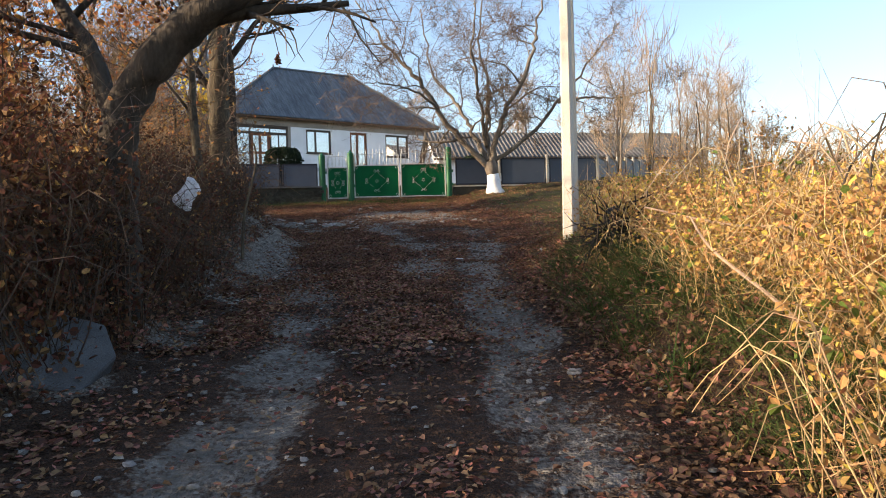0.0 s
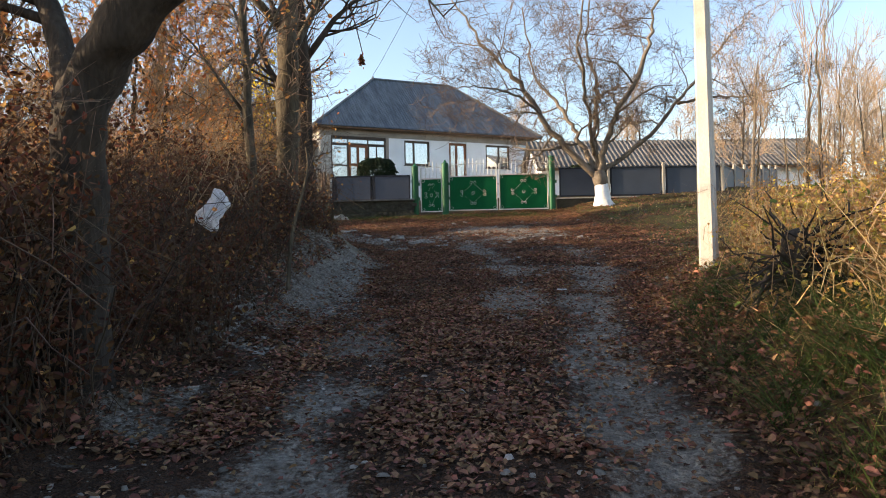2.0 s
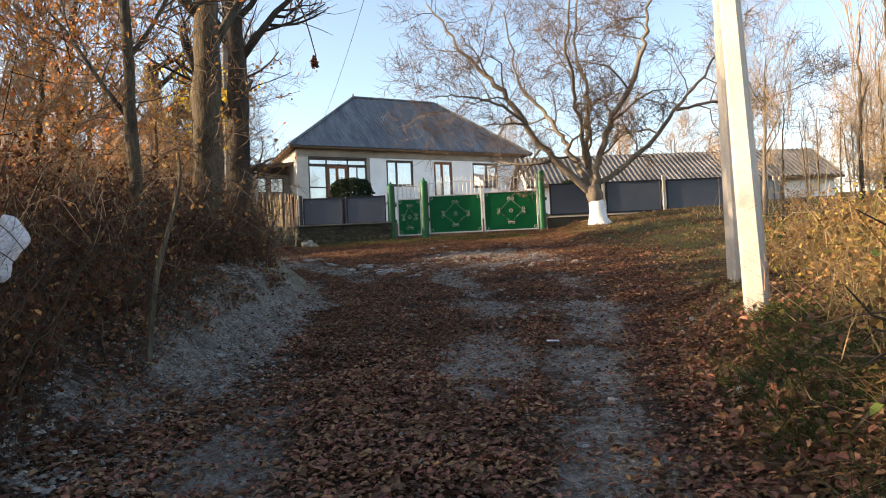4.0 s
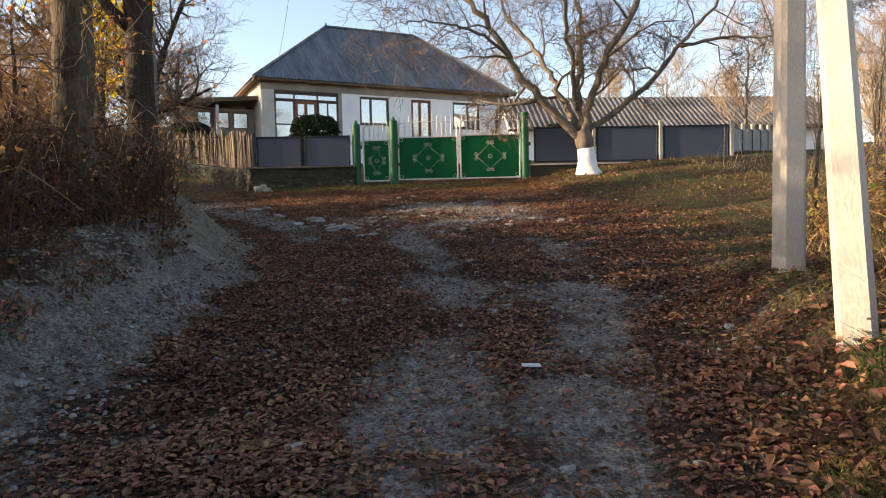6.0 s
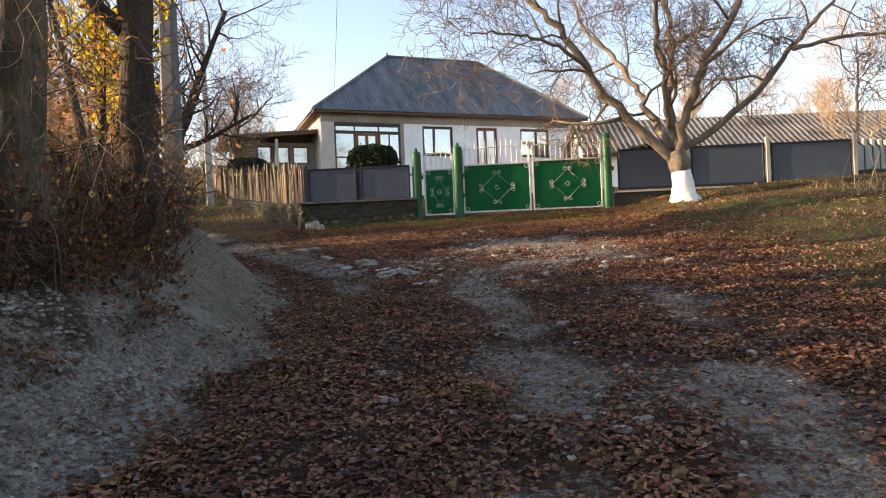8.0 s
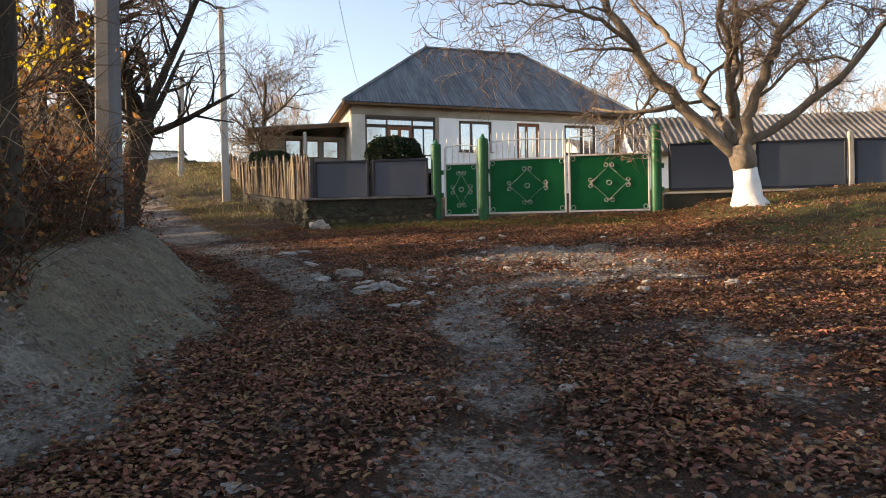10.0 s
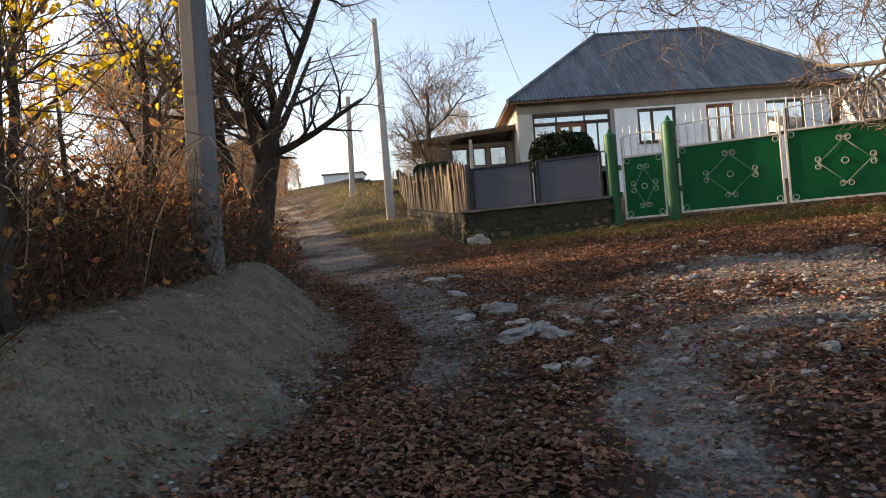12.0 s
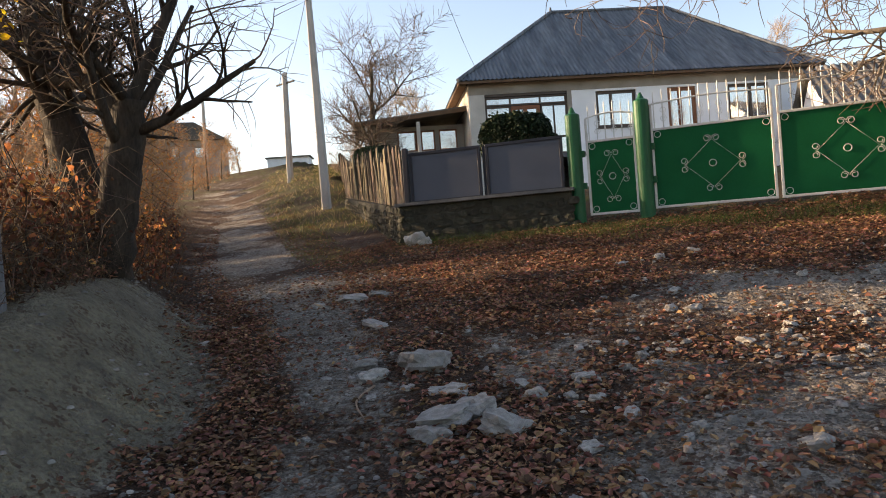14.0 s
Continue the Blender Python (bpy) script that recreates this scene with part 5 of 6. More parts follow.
def left_hedge():
    rng = np.random.RandomState(7)
    hed = tagged(new("hedge"), "dense brown leafless hedge with dead leaves along the bank", "hedge", kind="stuff")
    line = lambda y: at_y(LEFT_EDGE, y) - 0.45 + 0.2 * np.sin(y * 1.7) - 0.6 * smooth(y, 8, 13)
    # the end below y = 3 is out of view, added to shade the lane
    p = np.concatenate([zone(rng, 9000, -8, 17.0, line, -2.4), zone(rng, 1100, 4.6, 6.5, lambda y: at_y(LEFT_EDGE, y) - 0.3, -1.2), zone(rng, 2800, 16.5, 23.5, lambda y: at_y(LEFT_EDGE, y) - 1.6, -2.6), zone(rng, 1200, 23.5, 32, lambda y: at_y(LEFT_EDGE, y) - 0.5, -2.0)])
    # raised between y = 2.4 and 10 so that its shadow covers the right verge
    tall = 1.4 + 0.95 * smooth(p[:, 1], 2.4, 3.2) * 0.45 * smooth(p[:, 1], 6.2, 5.4) + 0.3 * smooth(p[:, 1], 2.0, 3.5) * smooth(p[:, 1], 10.0, 8.0) - 0.4 * smooth(p[:, 1], 11, 16) - 0.35 * smooth(p[:, 1], 17, 18.5)
    inside = at_y(LEFT_EDGE, p[:, 1]) - p[:, 0]
    tall = tall * (1 - 0.55 * smooth(inside, 2.0, 0.7) * smooth(p[:, 1], 6, 9)) * (0.8 + 0.6 * smooth(wobble(p[:, 0], p[:, 1], 1.4, 3.0), -0.3, 0.4))
    tall = tall + 0.8 * smooth(inside, 1.1, 1.7) * smooth(p[:, 1], 6.3, 7.3) * smooth(p[:, 1], 10.3, 9.3)
    r = stems(rng, p, tall, 0.011, 0.9, 0.9, 5)
    tip = r[:, -1, 0]
    r = r[tip[:, 0] < at_y(LEFT_EDGE, tip[:, 1]) + 0.35]
    strips_object("stems", r[:: 2], STEM, hed)
    shoots = side_shoots(rng, r, 16000, 0.5, 0.008)
    strips_object("side_shoots", shoots, STEM, hed)
    strips_object("twigs", side_shoots(rng, shoots, 24000, 0.22, 0.005), STEM, hed)
    low = np.concatenate([zone(rng, 3500, 3, 17, lambda y: at_y(LEFT_EDGE, y) - 0.25 - 0.4 * smooth(y, 8, 13), -1.1), zone(rng, 1800, 16.5, 23, lambda y: at_y(LEFT_EDGE, y) - 1.5, -1.6)])
    low = low[wobble(low[:, 0], low[:, 1], 1.3, 8.0) > -0.12]
    scrub = stems(rng, low, 0.34, 0.007, 1.6, 1.6, 4)
    strips_object("low_scrub", scrub, STEM, hed)
    strips_object("dry_tufts", stems(rng, low[::2], 0.3, 0.006, 1.5, 1.8, 4), STRAW_DULL, hed)
    quads_object("fallen_leaves", leaf_quads(rng, hold(rng, low, 9000, 0.12, 0.06), 0.055, 0.5), LITTER, hed)
    canes(rng, p[rng.randint(0, len(p), 900)], 1.1, 1.2, 0.007).make("canes", STEM, hed)
    # sunlit specks of the hedge, put in as paler canes and gold leaves
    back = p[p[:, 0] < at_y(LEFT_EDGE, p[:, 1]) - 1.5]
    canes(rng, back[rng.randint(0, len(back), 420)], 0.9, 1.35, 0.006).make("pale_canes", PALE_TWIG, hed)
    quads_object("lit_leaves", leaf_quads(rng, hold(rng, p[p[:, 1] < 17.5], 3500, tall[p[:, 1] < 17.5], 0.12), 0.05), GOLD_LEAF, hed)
    q = np.concatenate([zone(rng, 3800, 4, 20, lambda y: at_y(LEFT_EDGE, y) - 2.6, -4.5), zone(rng, 900, 24, 34, lambda y: at_y(LEFT_EDGE, y) - 2.0, -4)])
    strips_object("tall_stems", stems(rng, q, 2.0, 0.012, 0.9, 1.0, 5), PALE_TWIG, hed)
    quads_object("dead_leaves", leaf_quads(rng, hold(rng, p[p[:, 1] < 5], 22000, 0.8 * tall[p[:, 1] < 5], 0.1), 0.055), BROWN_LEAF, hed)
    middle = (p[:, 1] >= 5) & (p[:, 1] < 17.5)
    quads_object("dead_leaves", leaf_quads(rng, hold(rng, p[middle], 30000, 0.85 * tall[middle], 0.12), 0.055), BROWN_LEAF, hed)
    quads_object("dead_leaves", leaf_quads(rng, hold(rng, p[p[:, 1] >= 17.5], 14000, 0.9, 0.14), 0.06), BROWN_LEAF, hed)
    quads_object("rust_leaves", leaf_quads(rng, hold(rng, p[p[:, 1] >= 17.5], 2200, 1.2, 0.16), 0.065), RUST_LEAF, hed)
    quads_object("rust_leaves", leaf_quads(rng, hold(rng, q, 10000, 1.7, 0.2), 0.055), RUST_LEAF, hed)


def right_brush():
    rng = np.random.RandomState(8)
    b = tagged(new("dry_brush"), "golden dry grass and bramble mound beside the lane", "brush", kind="stuff")
    line = lambda y: at_y(RIGHT_EDGE, y) + 0.62 - 0.58 * smooth(y, 4.4, 3.2) + 0.25 * np.sin(y * 2.1)
    p = np.concatenate([zone(rng, 11000, 1.0, 10.6, line, 3.4, 0.8), zone(rng, 2600, 10.6, 17, lambda y: at_y(RIGHT_EDGE, y) + 1.3, 3.0), zone(rng, 2600, 0.8, 4.2, line, 1.8, 0.8)])
    clump = 0.35 + 0.9 * smooth(wobble(p[:, 0], p[:, 1], 1.1, 4.0), -0.25, 0.3)
    clump *= 0.6 + 0.5 * smooth(p[:, 0] - at_y(RIGHT_EDGE, p[:, 1]), 0.3, 1.5)
    r = stems(rng, p, 0.85 * clump, 0.011, 1.5, 1.7, 6)
    tip = r[:, -1, 0]
    r = r[tip[:, 0] > at_y(RIGHT_EDGE, tip[:, 1]) - 0.05]
    strips_object("dry_grass", r[::2], STRAW, b)
    shoots = side_shoots(rng, r, 15000, 0.36, 0.006)
    strips_object("side_shoots", shoots, OCHRE_STEM, b)
    q = zone(rng, 5000, 0, 17.5, lambda y: at_y(RIGHT_EDGE, y) + 3.2, 9.0)
    strips_object("tall_grass", stems(rng, q, 1.2, 0.012, 0.9, 1.0, 5), STRAW, b)
    s = zone(rng, 500, 1.5, 30, lambda y: at_y(RIGHT_EDGE, y) + 2.4 + 2.6 * smooth(y, 16, 24), 9.0)
    strips_object("tall_shoots", stems(rng, s, 2.3, 0.016, 0.5, 0.4, 5), PALE_TWIG, b)
    canes(rng, p[rng.randint(0, len(p), 1500)], 0.7, 0.9, 0.0042).make("tangled_stalks", STRAW, b)
    inner = p[:11000][p[:11000, 0] > at_y(RIGHT_EDGE, p[:11000, 1]) + 1.6]
    canes(rng, inner[rng.randint(0, len(inner), 170)], 1.0, 1.25, 0.011).make("canes", PALE_TWIG, b)
    canes(rng, s[rng.randint(0, len(s), 90)], 1.6, 1.9, 0.009).make("tall_canes", TWIG, b)
    far_off = p[(p[:, 1] > 3.4) | (rng.uniform(0, 1, len(p)) < 0.3)]
    quads_object("dry_leaves", leaf_quads(rng, hold(rng, far_off, 46000, 0.85, 0.12), 0.04), GOLD_LEAF, b)
    quads_object("ochre_leaves", leaf_quads(rng, hold(rng, far_off, 20000, 0.9, 0.14), 0.036), OCHRE_LEAF, b)
    quads_object("straw_leaves", leaf_quads(rng, hold(rng, q, 14000, 1.1, 0.15), 0.05), STRAW, b)
    quads_object("green_leaves", leaf_quads(rng, hold(rng, p, 2600, 0.95, 0.1), 0.055), GREEN_LEAF, b)


def verge_grass():
    rng = np.random.RandomState(9)
    g = tagged(new("verge_grass"), "mown green and yellowed verge grass", "grass", kind="stuff")
    p = np.concatenate([zone(rng, 4000, 0.5, 11, lambda y: at_y(RIGHT_EDGE, y) - 0.1, 0.9), zone(rng, 19000, 11, 30.5, lambda y: at_y(RIGHT_EDGE, y) - 0.2, 5.5),
                        zone(rng, 4000, 27.8, 29.6, lambda y: -8.5 + 0 * y, 9.0), zone(rng, 3000, 27, 36, lambda y: at_y(LEFT_EDGE, y) + 3.2, 1.6)])
    strips_object("blades", stems(rng, p, 0.07, 0.008, 0.7, 0.8, 3), GRASS, g)
    q = zone(rng, 16000, 1.0, 11.5, lambda y: at_y(RIGHT_EDGE, y) + 0.0, 1.3)
    q = q[wobble(q[:, 0], q[:, 1], 1.5, 6.0) + 0.6 * wobble(q[:, 0], q[:, 1], 3.7, 2.0) > -0.06]
    strips_object("long_grass", stems(rng, q, 0.42 * (0.5 + 0.5 * smooth(q[:, 1], 10.5, 8.0)), 0.008, 1.3, 1.9, 5), DEEP_GRASS, g)
    k = zone(rng, 500, 1.0, 11.5, lambda y: at_y(RIGHT_EDGE, y) + 0.3, 1.2)
    strips_object("dry_blades", stems(rng, k, 0.4 * (0.35 + 0.65 * smooth(k[:, 1], 10.5, 8.0)), 0.006, 1.4, 1.9, 5), STRAW, g)
    f = zone(rng, 4500, 1.0, 12, lambda y: at_y(RIGHT_EDGE, y) - 0.2, 1.4)
    f[:, 2] += rng.uniform(0.02, 0.16, len(f))
    strewn = zone(rng, 9000, 11, 31, lambda y: at_y(RIGHT_EDGE, y) - 0.2, 5.5)
    strewn = strewn[wobble(strewn[:, 0], strewn[:, 1], 0.8, 5.0) + 0.5 * wobble(strewn[:, 0], strewn[:, 1], 2.4, 1.0) > -0.05]
    strewn[:, 2] += relief(strewn[:, 0], strewn[:, 1]) + rng.uniform(0.02, 0.06, len(strewn))
    f = np.concatenate([f, strewn])
    quads_object("brown_leaves", leaf_quads(rng, f, 0.055, 0.6), LITTER, g)
    w = np.concatenate([zone(rng, 150, 22, 30, lambda y: at_y(RIGHT_EDGE, y) + 1.8, 5.0), zone(rng, 2500, 15, 31, lambda y: at_y(RIGHT_EDGE, y) + 4.6, 6.0)])
    tuft = zone(rng, 2600, 28.4, 29.3, lambda y: -8.6 + 0 * y, 8.3)
    strips_object("tufts", stems(rng, tuft, 0.18, 0.008, 0.9, 1.0, 3), DEEP_GRASS, g)
    slope = zone(rng, 5000, 31, 50, lambda y: at_y(LEFT_EDGE, y) + 3.2, 6.0)
    slope = slope[wobble(slope[:, 0], slope[:, 1], 0.7, 2.0) > -0.15]
    strips_object("bank_grass", stems(rng, slope, 0.22, 0.012, 1.0, 1.2, 3), GRASS, g)
    strips_object("bank_straw", stems(rng, slope[::2], 0.26, 0.012, 1.0, 1.2, 3), STRAW, g)
    strips_object("weeds", stems(rng, w, 0.24, 0.007, 0.9, 1.0, 4), STRAW, g)


def leaf_litter():
    rng = np.random.RandomState(10)
    l = tagged(new("leaf_litter"), "brown fallen leaves strewn over the lane", "leaves", kind="stuff")
    n = 330000
    y = np.concatenate([rng.uniform(-1.0, 30, n // 2), rng.uniform(6.0, 30.5, n // 2)])
    a, b = np.maximum(at_y(LEFT_EDGE, y) - 0.4, -9.5), np.minimum(at_y(RIGHT_EDGE, y) + 1.6, 4.2)
    x = a + (b - a) * rng.uniform(0, 1, n)
    tr, lane, bank, scree = bare_strips(x, y)
    w = wobble(x, y, 0.55, 3.0) * 0.9 + wobble(x, y, 1.7, 9.0) * 0.7 + wobble(x, y, 4.5, 1.0) * 0.4
    beside = np.exp(-((at_y(LEFT_EDGE, y) - x + 0.55) / 0.45) ** 2) * smooth(y, 11, 14)
    keep = rng.uniform(0, 1, n) < np.clip(0.74 - 0.34 * smooth(y, 9.5, 4) - 0.66 * tr - 0.16 * smooth(y, 11, 13) * smooth(y, 19, 16) - 0.75 * lane - 0.5 * scree - 0.8 * bank + 0.5 * beside - w * 0.9 - 0.75 * smooth(x - at_y(RIGHT_EDGE, y), 0.0, 0.7), 0.10, 1)
    x, y = x[keep], y[keep]
    p = np.stack([x, y, height(x, y) + relief(x, y) + rng.uniform(0.006, 0.035, len(x))], 1)
    far = np.concatenate([zone(rng, 6000, 22, 40, lambda y: at_y(LEFT_EDGE, y) - 0.6, 1.6), zone(rng, 2500, 22, 40, lambda y: at_y(LEFT_EDGE, y) + 3.2, 1.6)])
    far[:, 2] += 0.03
    p = np.concatenate([p, far])
    quads_object("leaves", leaf_quads(rng, p, 0.045, 0.86, 0.3), LITTER, l)


def stones():
    # lumps worked loose in the lane, the biggest where it forks
    rng = random.Random(11)
    shapes = [stone_mesh(rng.random() * 99, 0.45, STONE) for _ in range(7)]
    def lay(x, y, s, flat):
        z = float(height(x, y) + relief(x, y))
        o = share("stone", rng.choice(shapes), pose(x, y, z + s * flat * 0.12, rng.uniform(-12, 12), rng.uniform(-12, 12), rng.uniform(0, 360)) @ Matrix.Diagonal((s, s * rng.uniform(0.6, 1), s * flat, 1)), None)
        tagged(o, "pale limestone lump lying in the lane", "stone", "stones in the lane")
    for x, y, s, flat in ((-4.3, 22.05, 0.44, 0.5), (-4.62, 21.75, 0.24, 0.5), (-4.85, 22.0, 0.2, 0.5), (-3.64, 21.1, 0.38, 0.32), (-3.5, 21.25, 0.26, 0.55), (-3.62, 20.85, 0.26, 0.5), (-3.2, 21.05, 0.32, 0.5), (-3.85, 21.55, 0.3, 0.25),
                       (-2.81, 19.95, 0.22, 0.35), (-2.6, 20.05, 0.2, 0.35), (-0.94, 20.61, 0.13, 0.8), (-2.96, 21.85, 0.15, 0.6), (-2.54, 21.35, 0.14, 0.5), (-6.7, 24.45, 0.42, 0.3), (-6.45, 24.7, 0.3, 0.35), (-6.9, 24.1, 0.24, 0.35), (-5.6, 23.3, 0.3, 0.25)):
        lay(x, y, s, flat)
    for i in range(240):
        y = rng.uniform(2.0, 27) if i % 4 == 0 else rng.uniform(9.0, 27)
        x = rng.uniform(float(at_y(LEFT_EDGE, y)) - 1.2, float(at_y(RIGHT_EDGE, y)) + 0.2)
        lay(x, y, 0.03 + 0.09 * rng.random() ** 2, 0.5)
    for i in range(110):
        y = rng.gauss(22.3, 1.6)
        lay(rng.gauss(-1.4, 1.4), y, 0.06 + 0.10 * rng.random() ** 2, 0.6)
    nr = np.random.RandomState(12)
    n = 15000
    y = 28 * nr.uniform(0, 1, n) ** 0.55
    a, b = at_y(LEFT_EDGE, y) - 1.3, at_y(RIGHT_EDGE, y) + 0.3
    x = a + (b - a) * nr.uniform(0, 1, n) ** 1.7
    m = 8500
    yb = 8.5 + 12 * nr.uniform(0, 1, m) ** 2.2
    y, x, n = np.concatenate([y, yb, nr.normal(22.3, 1.7, 3000)]), np.concatenate([x, at_y(LEFT_EDGE, yb) - nr.uniform(-0.5, 1.7, m), nr.normal(-1.3, 1.5, 3000)]), n + m + 3000
    turn = np.arange(6) * math.pi / 3
    base = np.concatenate([np.stack([np.cos(turn), np.sin(turn), 0 * turn - 0.2], 1), np.stack([0.68 * np.cos(turn + 0.5), 0.68 * np.sin(turn + 0.5), 0 * turn + 0.36], 1), [(0, 0, 0.5)]])
    tri = [(k, (k + 1) % 6, 6 + k) for k in range(6)] + [((k + 1) % 6, 6 + (k + 1) % 6, 6 + k) for k in range(6)] + [(6 + k, 6 + (k + 1) % 6, 12) for k in range(6)]
    bank = bare_strips(x, y)[2]
    keep = nr.uniform(0, 1, n) > 0.85 * bank * smooth(y, 14, 16.5)
    x, y, n = x[keep], y[keep], int(keep.sum())
    z = height(x, y) + relief(x, y) + 0.006
    v, f = [], []
    size = 0.005 + 0.032 * nr.uniform(0, 1, n) ** 3.4
    for i in range(n):
        c = (base * nr.uniform(0.72, 1.2, (13, 3))) * (size[i] * nr.uniform(0.65, 1.25, 3))
        w = nr.uniform(0, 6.28)
        c = c @ np.array([(math.cos(w), math.sin(w), 0), (-math.sin(w), math.cos(w), 0), (0, 0, 1)])
        k = len(v)
        v += (c + (x[i], y[i], z[i])).tolist()
        f += [(k + a, k + b, k + c2) for a, b, c2 in tri]
    tagged(obj_from("pebbles", v, f, PEBBLE), "pale pebbles and gravel in the lane", "gravel", kind="stuff")


def topiary(at, z, w, h, seed, label):
    """A clipped evergreen bush: short trunk, dense small leaves with an uneven outline."""
    nr = np.random.RandomState(seed)
    t = tagged(new("bush"), label, "bush")
    t.matrix_world = Matrix.Translation((at[0], at[1], z))
    low = float(height(*at)) - z - 0.1
    part("trunk", tube_bm([(0, 0, low), (0, 0, 0.2)], [0.08, 0.05], 7), BARK, t)
    n = 14000
    d = nr.normal(size=(n, 3))
    d /= np.linalg.norm(d, axis=1)[:, None]
    d = np.sign(d) * np.abs(d) ** 0.72 * 0.92
    bump = np.array([noise.noise(Vector(v) * 2.2 + Vector((seed, 0, 0))) for v in d])
    r = nr.uniform(0.55, 1.0, n) ** 0.35 * (1 + 0.16 * bump)
    r[: n // 40] *= 1.08
    p = d * r[:, None] * np.array([w / 2, w / 2, h / 2]) + np.array([0, 0, h / 2])
    p[:, 2] = np.where(p[:, 2] < h * 0.5, h * 0.5 + (p[:, 2] - h * 0.5) * 1.0, p[:, 2])
    quads_object("foliage", leaf_quads(nr, p, 0.075), TOPIARY, t)


left_hedge()
right_brush()
verge_grass()
leaf_litter()
topiary((-7.9, 33.6), 4.9, 1.9, 1.5, 3, "round clipped dark evergreen bush behind the fence")
topiary((-16.5, 40.5), 5.9, 2.0, 1.5, 4, "small dark evergreen bush behind the picket fence")
topiary((2.0, 34.8), 4.6, 2.2, 1.3, 5, "low dark evergreen bush behind the fence")


# ---- small things ----
def build_bag():
    bm = bmesh.new()
    bmesh.ops.create_icosphere(bm, subdivisions=4, radius=0.5)
    for v in bm.verts:
        c = v.co.copy()
        wide = 0.55 + 0.45 * (0.5 - c.z) if c.z > -0.2 else 0.85
        v.co = Vector((c.x * 0.34 * wide, c.y * 0.24 * wide, c.z * 0.46))
        k = noise.noise(c * 3.5) * 0.5 + noise.noise(c * 9) * 0.35
        v.co += c.normalized() * 0.055 * k
        v.co.x += 0.05 * math.sin(c.z * 7)
    b = part("plastic_bag", bm, BAG)
    b.matrix_world = Matrix.Translation((-3.44, 9.12, 2.23)) @ pose(0, 0, 0, 0, 8, 20)
    tagged(b, "crumpled white plastic bag caught in the hedge", "plastic bag")


def build_slab():
    bm = bmesh.new()
    rng = random.Random(3)
    out = [(-0.75, -0.35), (-0.3, -0.5), (0.35, -0.42), (0.62, 0.1), (0.4, 0.48), (-0.2, 0.5), (-0.65, 0.25)]
    lo, hi = [bm.verts.new((x, y, -0.12)) for x, y in out], [bm.verts.new((x * 0.96, y * 0.96, 0.1 + rng.uniform(-0.02, 0.02))) for x, y in out]
    n = len(out)
    for i in range(n):
        bm.faces.new((lo[i], lo[(i + 1) % n], hi[(i + 1) % n], hi[i]))
    bm.faces.new(hi)
    bm.faces.new(lo[::-1])
    bmesh.ops.bevel(bm, geom=list(bm.edges), offset=0.02, segments=1, affect="EDGES")
    s = part("concrete_slab", bm, SLAB)
    s.matrix_world = Matrix.Translation((-2.95, 5.0, 0.68)) @ pose(0, 0, 0, 40, 22, 30) @ Matrix.Diagonal((0.7, 0.85, 0.9, 1))
    tagged(s, "broken grey concrete slab lying against the bank", "slab")


def build_stump():
    rng = random.Random(9)
    t = tagged(new("stump"), "dark uprooted stump with tangled roots in the dry brush", "stump")
    t.matrix_world = Matrix.Translation((2.15, 8.2, 1.25))
    w = Tubes()
    w.add([(0.12, 0, -0.3), (0.06, 0, 0.05), (0.02, -0.03, 0.3), (-0.02, -0.05, 0.5), (-0.05, -0.05, 0.58)], [0.24, 0.19, 0.15, 0.12, 0.05], 14)
    w.make("body", BARK, t)
    for i in range(6):
        a = i * 1.05 + rng.uniform(-0.3, 0.3)
        l, z, r = rng.uniform(0.35, 0.65), rng.uniform(0.2, 0.42), rng.uniform(0.03, 0.055)
        pts = [(l * k / 4 * math.cos(a + 0.12 * k), l * k / 4 * math.sin(a + 0.12 * k), z - 0.05 * k * k * 0.5) for k in range(5)]
        root = Tubes()
        root.add(pts, [r * 1.4, r, r * 0.8, r * 0.5, r * 0.2], 7)
        root.make("root", BARK, t)
    knot = Tubes()
    for i in range(70):
        a, u, l = rng.uniform(0, 6.28), rng.uniform(-0.3, 1.2), rng.uniform(0.3, 0.75)
        d = Vector((math.cos(a) * math.cos(u), math.sin(a) * math.cos(u), math.sin(u)))
        p, pts = Vector((0.02, -0.03, rng.uniform(0.05, 0.4))) + d * 0.12, []
        for k in range(5):
            pts.append(p.copy())
            d = (d + Vector((rng.gauss(0, 0.3), rng.gauss(0, 0.3), rng.gauss(0, 0.3) - 0.12))).normalized()
            p = p + d * l / 4
        knot.add(pts, [0.016, 0.013, 0.010, 0.007, 0.003], 4, False)
    tagged(knot.make("tangled_roots", BARK, t), kind="stuff")


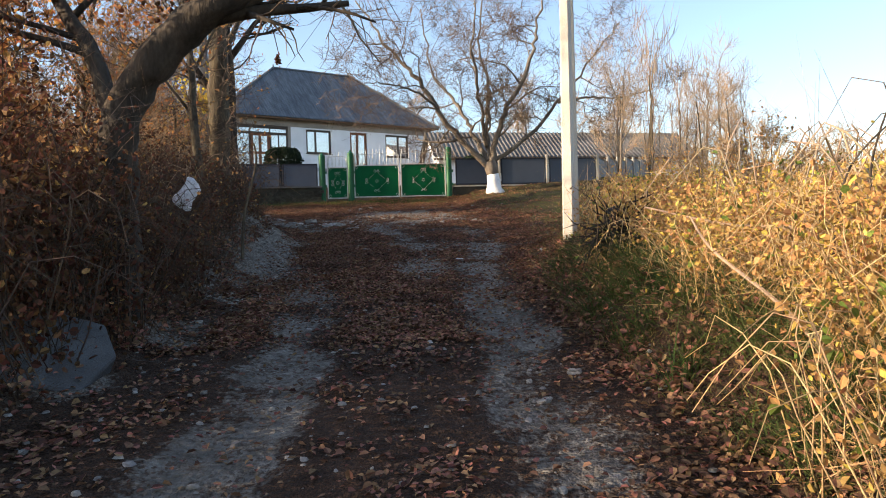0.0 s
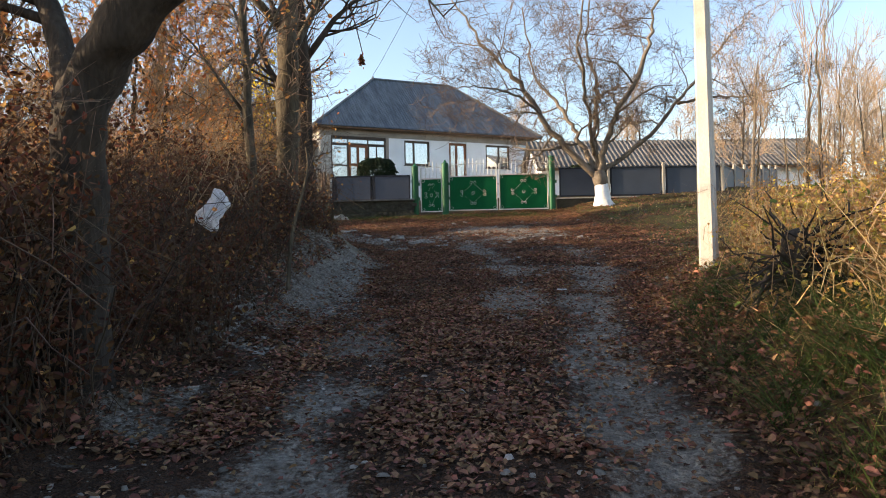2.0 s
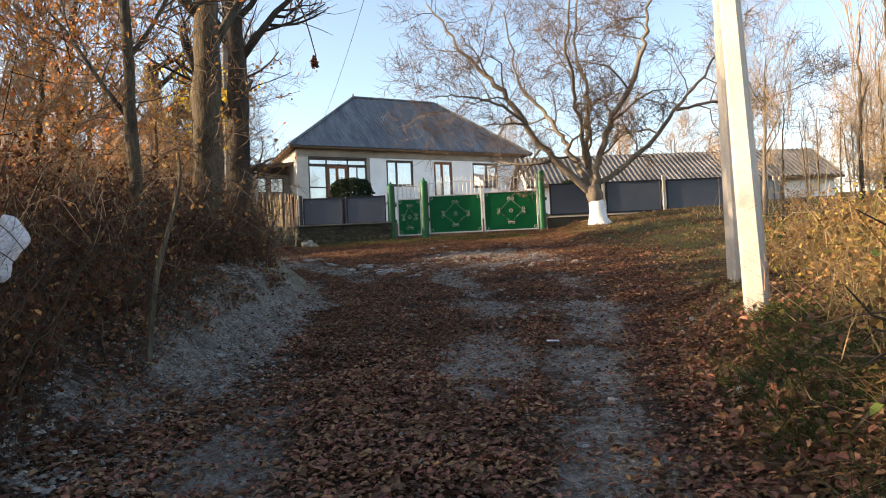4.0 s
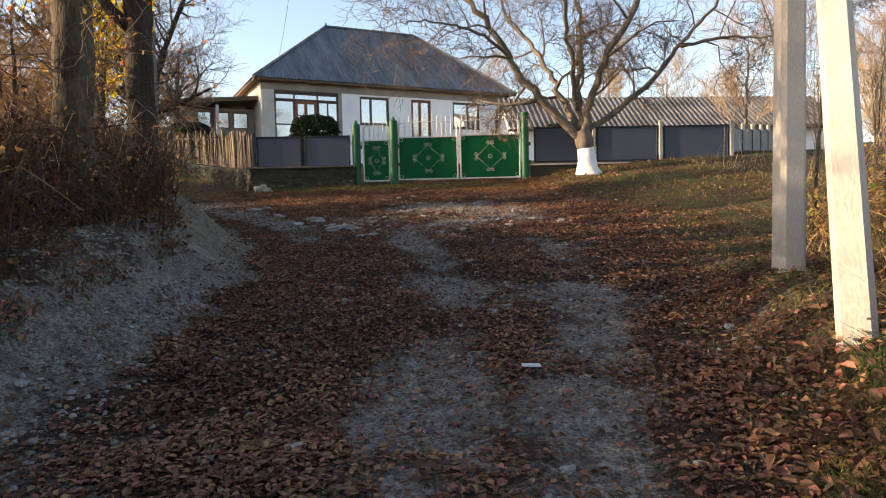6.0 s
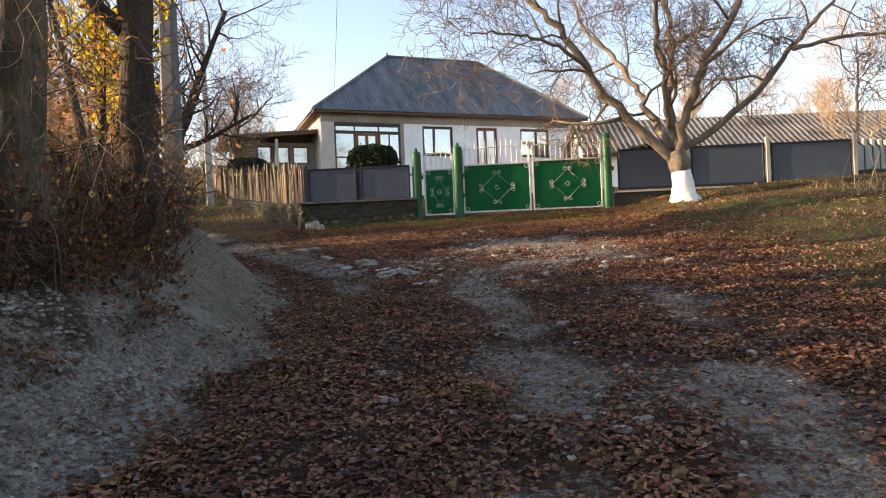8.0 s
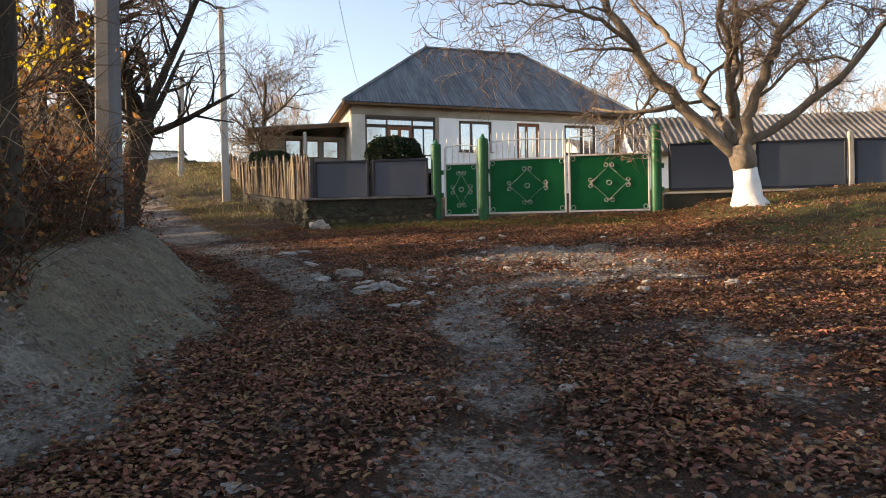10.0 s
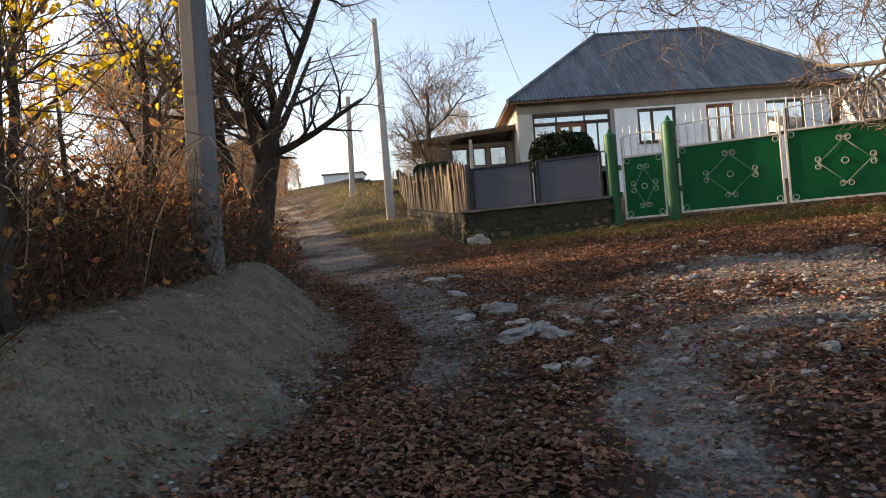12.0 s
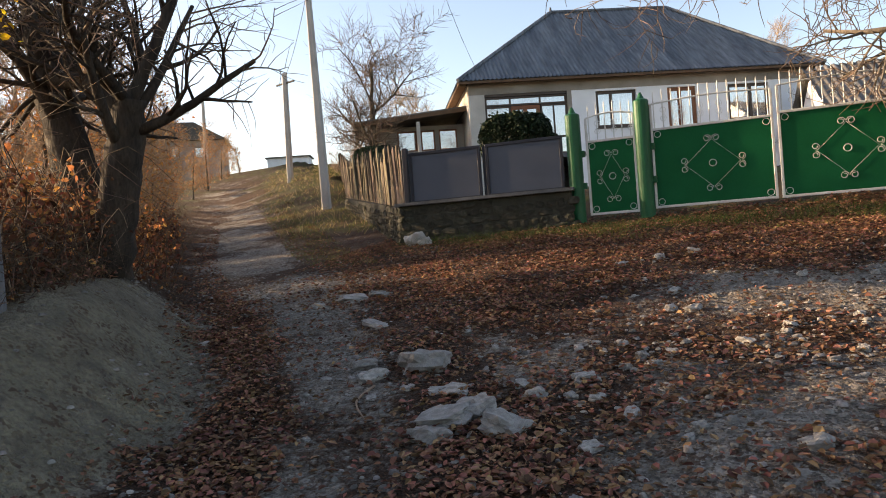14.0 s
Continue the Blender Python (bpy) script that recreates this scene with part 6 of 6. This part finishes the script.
def stick(pts, r, material, label, name="dead_branch"):
    n = len(pts)
    t = part(name, tube_bm(through_points(random.Random(1), pts), [r * (1 - 0.6 * i / ((n - 1) * 7)) for i in range((n - 1) * 7 + 1)], 6), material)
    tagged(t, label, "branch")


build_bag()
build_slab()
build_stump()
stick([(2.35, 3.3, 0.35), (2.15, 3.9, 0.95), (1.95, 4.6, 1.35), (1.9, 4.9, 1.6)], 0.018, PALE_TWIG, "pale bent dead branch leaning in the brush")
stick([(3.4, 4.6, 0.9), (2.9, 5.0, 1.45), (2.45, 5.6, 1.55), (2.0, 6.4, 1.75)], 0.02, PALE_TWIG, "pale dead branch arching out of the brush")
stick([(3.1, 4.4, 1.0), (3.0, 4.5, 1.7), (3.05, 4.5, 2.1), (3.2, 4.4, 2.6)], 0.012, BARK, "thin dark bramble shoot")
stick([(2.6, 4.3, 1.2), (2.8, 4.4, 1.9), (3.3, 4.3, 2.4)], 0.010, BARK, "thin dark bramble shoot")
stick([(-4.5, 21.6, 2.12), (-4.42, 21.25, 2.09), (-4.15, 20.95, 2.06)], 0.012, PALE_TWIG, "short forked twig on the lane", "twig")
stick([(-5.55, 16.45, 2.2), (-5.58, 16.5, 3.4), (-5.8, 16.5, 4.5), (-6.0, 16.4, 5.6)], 0.07, GREY_BARK, "slim pale leaning dead stem between the trees")
stick([(-3.05, 10.2, 1.3), (-3.02, 10.3, 2.0), (-2.85, 10.4, 2.75), (-2.9, 10.5, 3.1)], 0.03, GREY_BARK, "thin grey dead stem rising from the hedge")
paper = part("paper_scrap", box((-0.07, -0.03, 0), (0.07, 0.03, 0.012), 0.004), PAPER)
paper.matrix_world = Matrix.Translation((0.31, 12.47, float(height(0.31, 12.47)) + 0.04)) @ pose(0, 0, 0, 6, 3, 8)
tagged(paper, "crumpled white paper scrap on the lane", "paper")
for dx, dy, s in ((-8.2, 28.72, 0.42), (-7.95, 28.62, 0.26)):
    o = share("stone", stone_mesh(dx, 0.6, CONCRETE), pose(dx, dy, float(height(dx, dy)) + s * 0.25, 8, -14, 30) @ Matrix.Diagonal((s, s * 0.7, s * 0.8, 1)), None)
    tagged(o, "pale broken block at the foot of the stone wall", "stone")
stones()
